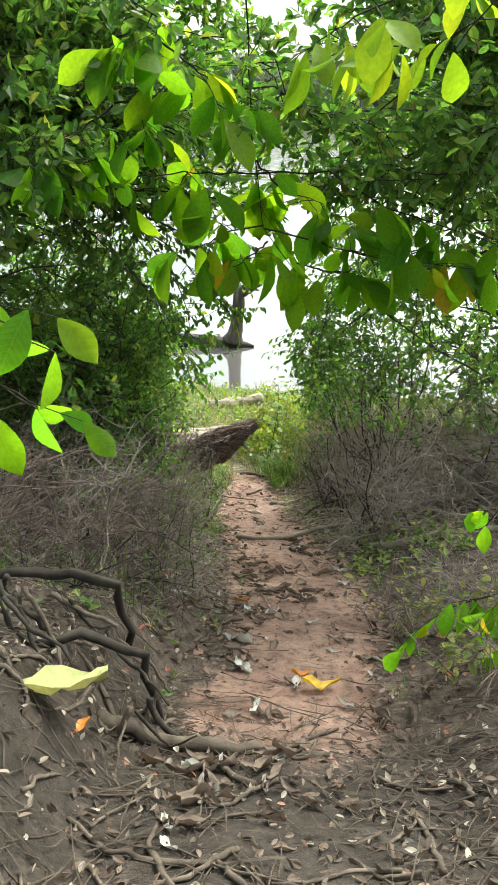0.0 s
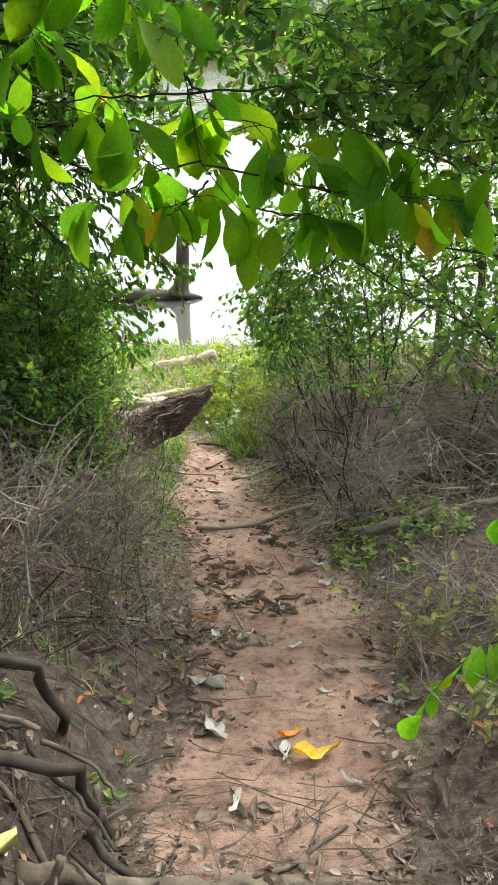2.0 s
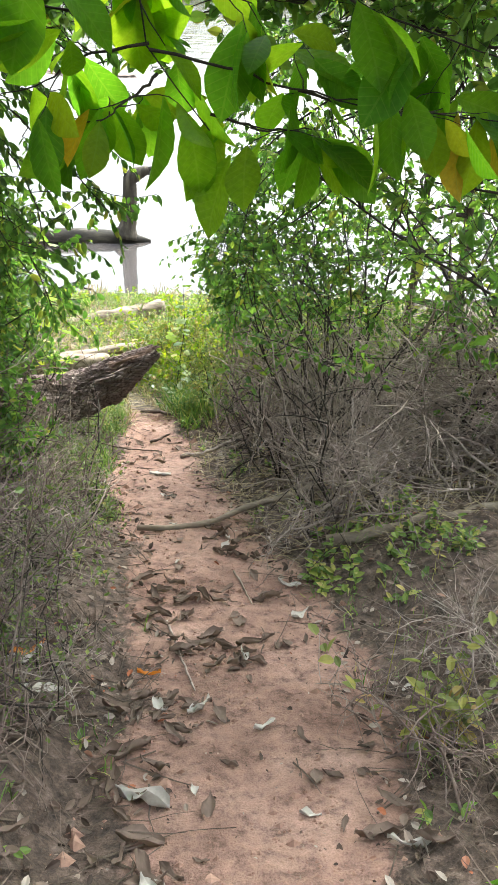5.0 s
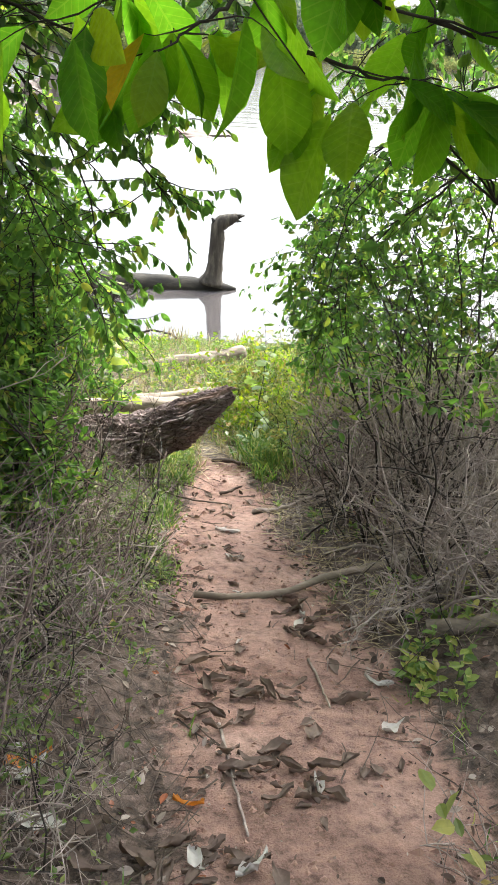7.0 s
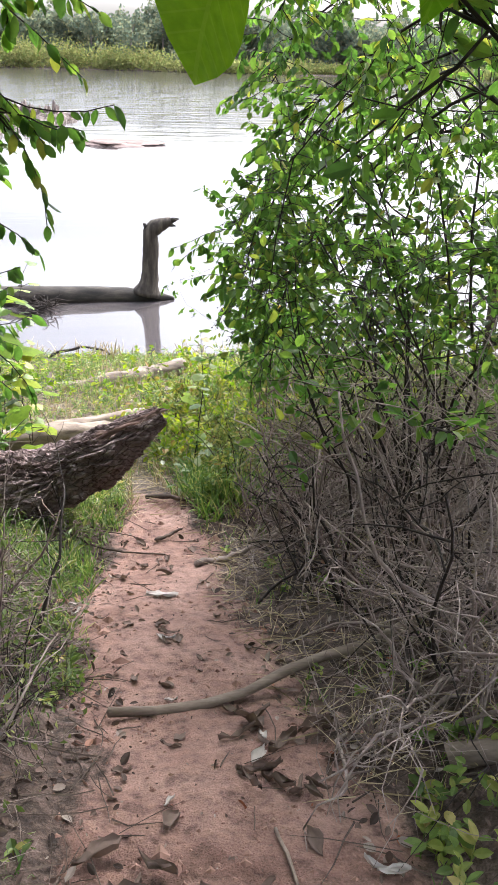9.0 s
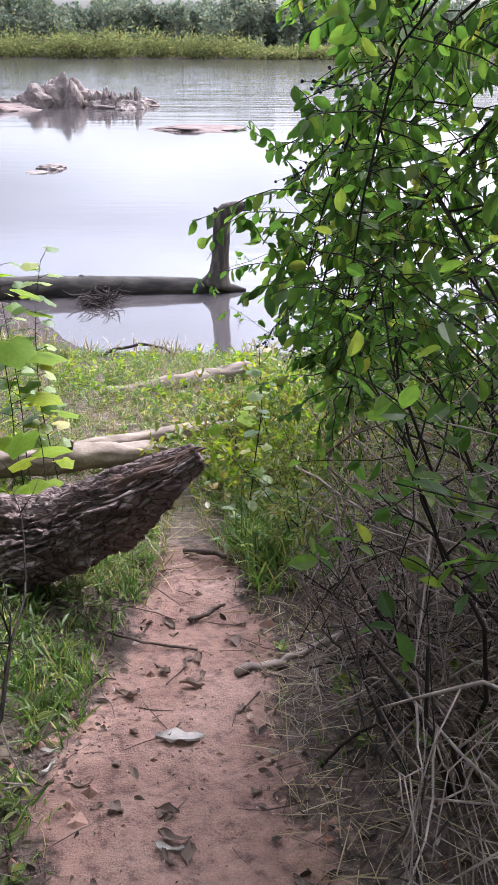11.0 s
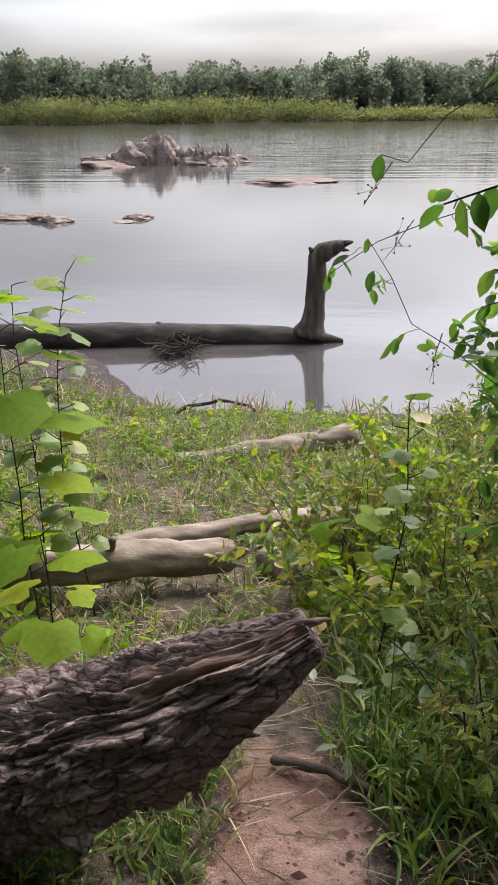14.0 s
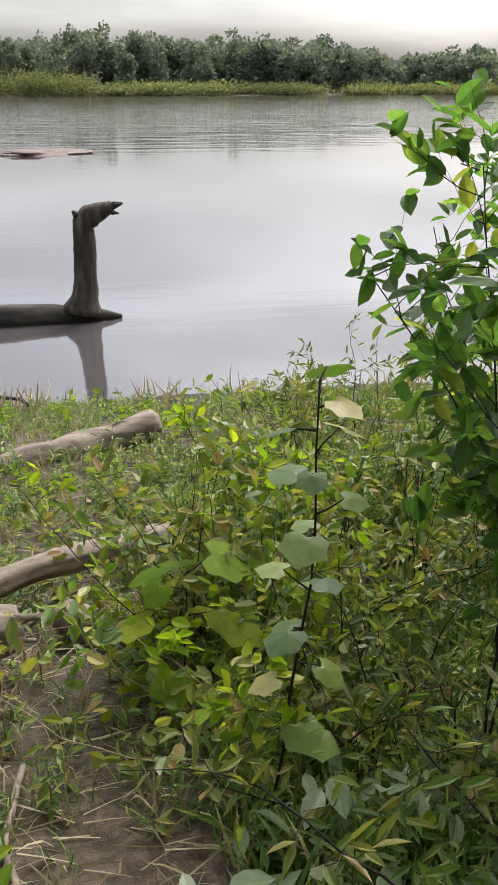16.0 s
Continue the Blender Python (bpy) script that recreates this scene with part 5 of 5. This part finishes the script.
def straw():
    """Flattened dry stalks on the lower bank."""
    rng = np.random.default_rng(48)
    b = Build()
    s = scatter(rng, 2600, -2.2, 1.6, 8.9, 13.5, lambda x, y: np.abs(off(x, y)) < 1.4)
    s[:, 2] += rng.uniform(0.012, 0.05, len(s))
    h = np.stack([rng.normal(1, 0.5, len(s)), rng.normal(0, 0.4, len(s)), rng.normal(0, 0.05, len(s))], -1)
    leaves(b, rng, s, h, 0.17, (STRAP[0] * (1, 0.45, 0.15), STRAP[1]), 0.1, 0.5)
    s = scatter(rng, 3200, 0.3, 2.4, 5.4, 8.9, lambda x, y: off(x, y) > path_w(y) * 0.85)
    s[:, 2] += rng.uniform(0.012, 0.06, len(s))
    h = np.stack([rng.normal(0, 1, len(s)), rng.normal(0, 0.8, len(s)), rng.normal(0.08, 0.12, len(s))], -1)
    leaves(b, rng, s, h, 0.15, (STRAP[0] * (1, 0.35, 0.15), STRAP[1]), 0.1, 0.5)
    tagged(b.make("straw", DRYGRASS, None, False), "flattened dry straw on the bank and under the thicket", "straw", kind="stuff")


straw()


# litter
def litter():
    rng = np.random.default_rng(41)
    b = Build()
    s = scatter(rng, 9000, -2.6, 2.6, 0.2, 9.2, lambda x, y: (np.abs(off(x, y)) > path_w(y) * 0.7) | (rng.random(len(x)) < 0.05))
    s[:, 2] += 0.02
    leaves(b, rng, s, rng.normal(0, 1, (len(s), 3)) * (1, 1, 0.25), 0.042, OVALF, 0.35, 0.6)
    s = scatter(rng, 1500, -1.2, 1.2, 0.3, 2.6, lambda x, y: x < 9)
    s[:, 2] += 0.02
    leaves(b, rng, s, rng.normal(0, 1, (len(s), 3)) * (1, 1, 0.3), 0.034, OVALF, 0.35, 0.5)
    tagged(b.make("leaf_litter", LITTER, None, False), "brown dead leaf litter beside the trail", "leaf litter", kind="stuff")
    c = Build()
    s = scatter(rng, 7500, -1.2, 1.5, 1.0, 9.2, lambda x, y: (np.abs(off(x, y)) < path_w(y) * 1.5) & (rng.random(len(x)) < 0.12 + 0.8 * ease(patch(x * 2.3, y * 2.1) + 0.9 * np.abs(off(x, y)) / path_w(y), 0.0, 1.2)))
    s[:, 2] += 0.014
    leaves(c, rng, s, rng.normal(0, 1, (len(s), 3)) * (1, 1, 0.2), 0.013, OVALF, 0.45, 0.6)
    tagged(c.make("leaf_crumbs", LITTER, None, False), "small broken brown leaf bits on the clay", "leaf litter", kind="stuff")
    t = Build()
    s = scatter(rng, 3600, -2.6, 2.6, 0.2, 9.2, lambda x, y: (np.abs(off(x, y)) > path_w(y) * 0.75) | (rng.random(len(x)) < 0.08))
    s = np.vstack([s, scatter(rng, 900, -1.3, 1.3, 0.3, 2.8, lambda x, y: x < 9)])
    for p in s:
        ln = rng.uniform(0.06, 0.35)
        h = rng.normal(0, 1, 3) * (1, 1, 0.1)
        q = wander(rng, p + (0, 0, 0.015), h, ln, 3, 0.15)
        q[:, 2] = height(q[:, 0], q[:, 1]) + rng.uniform(0.003, 0.03)
        t.add(*tube(q, np.array([1, 0.9, 0.7, 0.4]) * rng.uniform(0.0015, 0.004), 4))
    tagged(t.make("twig_litter", ROOT, None, False), "fallen dry twigs strewn over the ground", "twigs", kind="stuff")


litter()


def stick(name, label, pts, r, mat, seed, cat="stick"):
    rng = np.random.default_rng(seed)
    p = np.array([along(pts, t) for t in np.linspace(0, 1, 14)]) + rng.normal(0, r * 0.28, (14, 3))
    return tagged(Build().add(*tube(p, np.interp(np.linspace(0, 1, 14), np.linspace(0, 1, len(r0 := np.atleast_1d(r)) + (len(np.atleast_1d(r)) == 1)), np.r_[r0, r0 * 0.6] if len(r0) == 1 else r0), 9, 0.12, rng)).make(name, mat), label, cat)


def on(x, y, dz=0.02):
    return (x, y, float(height(x, y)) + dz)


stick("fallen_branch", "pale fallen branch lying across the clay trail", [on(2.2, 6.7, 0.05), on(1.4, 6.5, 0.06), on(0.95, 6.4, 0.06), on(0.45, 6.2, 0.03), on(0.15, 6.1), on(-0.12, 6.06)], 0.03, PALE, 51, "branch")
stick("fallen_branch", "short pale log end lying beside the trail", [on(1.02, 5.55, 0.03), on(1.5, 5.5, 0.03), on(2.2, 5.6, 0.03)], 0.04, PALE, 52, "branch")
stick("exposed_root", "thick dark exposed root across the trail", [on(-0.6, 2.2, 0.0), on(-0.4, 2.25, 0.02), on(-0.05, 2.2, 0.03), on(0.33, 2.25, 0.0)], 0.035, ROOT, 53, "root")
stick("exposed_root", "dark arching root on the bank", [(-1.2, 2.3, -0.58), (-1.02, 2.34, -0.50), (-0.86, 2.32, -0.53), (-0.68, 2.4, -0.50), (-0.54, 2.37, -0.57), (-0.43, 2.42, -0.61), (-0.46, 2.44, -0.74), (-0.39, 2.46, -0.88), (-0.36, 2.5, -1.15)], 0.024, DARKTWIG, 54, "root")
stick("exposed_root", "dark arching root above the bank", [(-1.3, 2.9, -0.62), (-1.1, 2.8, -0.50), (-0.95, 2.84, -0.54), (-0.78, 2.74, -0.45), (-0.68, 2.77, -0.52), (-0.57, 2.74, -0.50), (-0.62, 2.78, -0.64), (-0.56, 2.82, -0.82), (-0.66, 2.86, -1.15)], 0.027, DARKTWIG, 55, "root")
stick("bowed_branch", "thin bowed branch arching at the water's edge", [(-2.15, 16.2, -4.5), (-1.9, 16.4, -4.36), (-1.5, 16.5, -4.3), (-1.1, 16.4, -4.33), (-0.7, 16.1, -4.5)], 0.025, DARKTWIG, 56, "branch")


def curled_leaf(label, x, y, size, turn, mat, seed, curl=1.2, dz=0.012, tilt=0.1, group="fallen leaves"):
    """One dry leaf, rolled about its vein and bent along it."""
    rng = np.random.default_rng(seed)
    rows = [(0, 0.02), (0.12, 0.14), (0.3, 0.24), (0.5, 0.28), (0.7, 0.24), (0.87, 0.13), (1, 0.01)]
    v, f, m = [], [], 7
    for i, (t, w) in enumerate(rows):
        for j in range(m):
            s = (j / (m - 1) - 0.5) * 2
            a = s * curl * (0.7 + 0.5 * math.sin(t * 5 + seed))
            r = w / max(curl, 0.2)
            v.append((t - 0.5, r * math.sin(a) + 0.03 * math.sin(t * 7 + seed), r * (1 - math.cos(a)) + 0.45 * (t - 0.5) ** 2 * (1 + 0.6 * math.sin(seed)) + 0.042 * rng.normal() + 0.04 * math.sin(s * 5 + t * 9)))
    for i in range(len(rows) - 1):
        f += [(i * m + j, i * m + j + 1, (i + 1) * m + j + 1, (i + 1) * m + j) for j in range(m - 1)]
    v = np.array(v) * size
    v[:, 2] -= v[:, 2].min()
    ob = Build().add(v, f).make("fallen_leaf", mat)
    e = 0.05
    slope = math.degrees(math.atan2(float(height(x, y + e) - height(x, y - e)), 2 * e))
    ob.matrix_world = pose(x, y, float(height(x, y)) + dz - 0.01, slope, 0, 0) @ pose(0, 0, 0, rng.normal(0, 8), rng.normal(0, 8), turn)
    return tagged(ob, label, "leaf", group)


curled_leaf("bright yellow fallen leaf on red clay", 0.36, 2.90, 0.20, 15, YELLOW, 1, 0.9)
curled_leaf("orange curled fallen leaf on red clay", 0.27, 3.06, 0.12, 30, ORANGE, 2, 0.9)
curled_leaf("pale grey crumpled fallen leaf on the trail", 0.24, 2.93, 0.13, 80, PALELEAF, 3, 0.8)
curled_leaf("pale striped curled leaf beside the trail", -0.06, 3.55, 0.22, -35, PALELEAF, 4, 1.4)
curled_leaf("white pale dead leaf lying on the clay", 0.05, 7.42, 0.19, 20, PALELEAF, 5, 0.4)
curled_leaf("pale dead leaf beside the trail", -0.03, 3.12, 0.17, -60, PALELEAF, 6, 0.8)
curled_leaf("pale dead leaf under green weeds", 0.71, 4.84, 0.13, 40, PALELEAF, 7, 0.8)
rl = np.random.default_rng(93)
for k in range(110):
    y = rl.uniform(1.2, 8.6)
    x = float(path_x(y)) + rl.normal(0, 0.26) - 0.05
    mt, lb = ((PALELEAF, "pale grey dry leaf on the trail") if rl.random() < 0.16 else (LITTER, "curled brown dead leaf on the trail"))
    curled_leaf(lb, x, y, rl.uniform(0.04, 0.12), rl.uniform(0, 360), mt, 1000 + k, rl.uniform(0.6, 1.6))
for cx, cy, n in ((0.39, 4.46, 10), (0.26, 4.58, 9), (0.55, 5.62, 9), (0.52, 5.88, 8), (0.10, 5.12, 10), (0.22, 5.08, 6), (0.0, 4.8, 5), (-0.12, 4.05, 9), (0.0, 4.1, 6), (0.16, 4.0, 4), (-0.15, 3.7, 4), (-0.12, 3.62, 5), (-0.07, 3.24, 5),
                  (0.13, 4.02, 4), (0.15, 2.6, 4), (-0.1, 2.0, 12), (0.1, 2.05, 10), (0.25, 1.9, 7), (-0.05, 1.75, 8), (1.0, 7.1, 6), (-0.53, 4.3, 7), (-0.46, 4.1, 7), (-0.7, 3.9, 8), (-0.6, 3.5, 8), (-0.45, 3.2, 7), (-0.75, 4.7, 6), (0.75, 3.3, 6), (0.62, 2.6, 6), (0.7, 5.2, 5)):
    for k in range(n):
        pale = rl.random() < 0.08
        curled_leaf("pale dry leaf in a drift" if pale else "curled brown dead leaf in a drift", cx + rl.normal(0, 0.085), cy + rl.normal(0, 0.085), rl.uniform(0.06, 0.17), rl.uniform(0, 360), PALELEAF if pale else LITTER, int(2000 + cx * 700 + cy * 90 + k), rl.uniform(1.2, 2.5), 0.012 + 0.018 * rl.random(), group="leaf drifts")
curled_leaf("orange curled fallen leaf in leaf litter", -0.53, 4.34, 0.15, 20, ORANGE, 8, 1.0, 0.03)
curled_leaf("rust-red fallen leaf on dark soil", -0.04, 4.34, 0.11, -20, ORANGE, 9, 1.0, 0.02)
curled_leaf("rust-red fallen leaf on dark soil", -0.62, 2.0, 0.1, 60, ORANGE, 10, 0.9, 0.03)
curled_leaf("pale dead leaf lying on leaf litter", -0.46, 4.1, 0.17, 5, PALELEAF, 11, 0.5, 0.04)

stick("fallen_stick", "thin pale stick lying on the trail", [on(0.437, 5.36, 0.015), on(0.47, 5.15, 0.012), on(0.486, 4.95, 0.012)], 0.006, PALE, 61)
stick("fallen_stick", "thin bent stick lying on the trail", [on(0.05, 4.85, 0.015), on(0.10, 4.5, 0.012), on(0.15, 4.2, 0.012)], 0.007, TWIG, 62)
stick("fallen_stick", "curved dark stick beside the fallen log", [on(-0.12, 9.3, 0.03), on(0.15, 9.22, 0.05), on(0.38, 9.0, 0.04), on(0.52, 8.8, 0.02)], 0.018, ROOT, 63)
stick("fallen_stick", "short dark stick at the trail's edge", [on(-0.02, 8.55, 0.02), on(0.08, 8.6, 0.03), on(0.16, 8.68, 0.02)], 0.014, ROOT, 64)
stick("fallen_stick", "long thin dark stick on the trail", [on(-0.75, 8.6, 0.03), on(-0.4, 8.35, 0.04), on(-0.15, 8.25, 0.02), on(0.05, 8.2, 0.01)], 0.009, ROOT, 65)
stick("fallen_stick", "grey stick beside the narrow trail", [on(-0.46, 10.5, 0.02), on(-0.47, 10.1, 0.03), on(-0.38, 9.85, 0.02), on(-0.40, 9.4, 0.02)], 0.012, PALE, 66)
stick("fallen_branch", "brown branch lying along the trail's edge", [on(0.25, 7.95, 0.02), on(0.5, 8.1, 0.04), on(0.9, 8.25, 0.05)], 0.022, TWIG, 67, "branch")
stick("fallen_branch", "grey branch lying in weeds beside the fallen log", [on(0.3, 9.5, 0.05), on(0.75, 9.35, 0.07), on(1.3, 9.4, 0.05)], 0.035, ROOT, 68, "branch")
stick("dead_pole", "leaning pale dead stick among twigs", [(1.75, 6.9, -1.55), (1.85, 6.95, -1.25), (1.98, 7.0, -0.95)], 0.018, PALE, 69)
rr = np.random.default_rng(95)
for k in range(46):
    x, y = rr.uniform(-0.95, 0.9), rr.uniform(0.9, 2.3)
    q = wander(rr, (x, y, 0), rr.normal(0, 1, 3) * (1, 0.7, 0), rr.uniform(0.2, 0.6), 4, 0.3)
    stick("exposed_root", "thin dark exposed root over bare soil", [on(p[0], p[1], 0.012) for p in q], float(rr.uniform(0.005, 0.014)), ROOT, 700 + k, "root")

for k in range(26):
    x, y = rr.uniform(-1.15, -0.36), rr.uniform(2.15, 2.65)
    q = wander(rr, (x, y, float(height(x, y)) + rr.uniform(0.05, 0.22)), (rr.normal(0.3, 0.5), rr.normal(-0.3, 0.3), -0.7), rr.uniform(0.25, 0.5), 5, 0.3, -0.04)
    q[:, 2] = np.maximum(q[:, 2], height(q[:, 0], q[:, 1]) + 0.004)
    stick("exposed_root", "thin dark root hanging from the eroded bank", q.tolist(), float(rr.uniform(0.006, 0.016)), ROOT if k % 2 else DARKTWIG, 760 + k, "root")

curled_leaf("large pale yellow-green lobed leaf on the root bank", -0.66, 1.98, 0.3, 20, PALEYELLOW, 31, 0.7, 0.16)


def crumbs():
    """Clods and grit trodden out of the clay."""
    rng = np.random.default_rng(44)
    b = Build()
    oct_v = np.array([(1, 0, 0), (0, 1, 0), (-1, 0, 0), (0, -1, 0), (0, 0, 0.8), (0, 0, -0.6)])
    oct_f = [(0, 1, 4), (1, 2, 4), (2, 3, 4), (3, 0, 4), (1, 0, 5), (2, 1, 5), (3, 2, 5), (0, 3, 5)]
    s = scatter(rng, 8000, -0.6, 1.0, 2.0, 9.4, lambda x, y: (np.abs(off(x, y)) < path_w(y) * 1.3) & (rng.random(len(x)) < 0.1 + ease(patch(x * 1.7 + 3, y * 1.9), -0.1, 0.8)))
    for p in s:
        r = 0.006 * math.exp(abs(rng.normal(0, 0.6)))
        b.add(p + (0, 0, 0.008) + oct_v * r * rng.uniform(0.6, 1.4, (6, 3)), oct_f)
    tagged(b.make("soil_crumbs", CLAY, None, False), "reddish clay clods and grit on the trail", "soil", kind="stuff")


crumbs()


def flowers():
    base = g(0.98, 10.0)
    thing = empty("flowering_weed", "tall weed with yellow daisy-like flowers by the river", "flower", base)
    inv = Matrix.Translation(-Vector(base))
    rng = np.random.default_rng(46)
    for x, y, z in ((0.80, 10.1, -1.36), (0.95, 10.05, -1.6), (0.98, 10.1, -1.75), (1.05, 10.2, -1.5)):
        stem = np.array([along([base, ((base[0] + x) / 2 + 0.05, y, (base[2] + z) / 2), (x, y, z)], t) for t in np.linspace(0, 1, 8)])
        o = Build().add(*tube(stem, np.linspace(0.005, 0.002, 8), 5)).make("stem", SMALLLEAF, thing)
        o.matrix_parent_inverse = inv
        fl = Build()
        a = np.arange(9) * 2 * np.pi / 9
        hd = np.stack([np.cos(a), np.sin(a) * 0.6 - 0.2, 0.25 + 0 * a], -1)
        leaves(fl, rng, np.repeat([[x, y, z]], 9, axis=0), hd, 0.04, OVALF, 0.08, 0.5)
        o = fl.make("flower_head", YELLOW, thing, False)
        o.matrix_parent_inverse = inv


flowers()


def berry_sprig(x, y, z, seed, s=1.0):
    rng = np.random.default_rng(seed)
    thing = empty("berry_sprig", "thin drooping sprig with dark round berries", "berries", (x, y, z), "berry sprigs")
    inv = Matrix.Translation((-x, -y, -z))
    stem = wander(rng, (x, y, z), (-0.5, -0.1, -0.7), 0.22 * s, 5, 0.15)
    b = Build().add(*tube(stem, np.linspace(0.0025 * s, 0.001 * s, 6), 4))
    bm = bmesh.new()
    for k in range(11):
        p = along(stem, rng.uniform(0.3, 1)) + rng.normal(0, 0.022 * s, 3)
        b.add(*tube([along(stem, 0.6), p], (0.0008 * s, 0.0008 * s), 3))
        bmesh.ops.create_icosphere(bm, subdivisions=2, radius=0.0045 * s, matrix=Matrix.Translation(p))
    o = tagged(b.make("stem", DARKTWIG, thing), kind="stuff")
    o.matrix_parent_inverse = inv
    me = bpy.data.meshes.new("berries")
    bm.to_mesh(me)
    bm.free()
    me.materials.append(BERRY)
    o = tagged(new("berry_cluster", me), kind="stuff")
    o.parent = thing
    o.matrix_parent_inverse = inv


for k, (x, y, z) in enumerate(((0.56, 7.7, -0.5), (0.47, 7.75, -1.0), (0.62, 8.0, -0.75), (0.53, 8.05, -1.2), (0.62, 7.2, -0.3), (0.55, 8.3, -1.1), (0.16, 8.5, -1.0), (0.2, 8.5, -1.09), (0.26, 8.5, -1.28))):
    berry_sprig(x, y, z, 950 + k, 1.0 if y < 8.4 else 0.4)
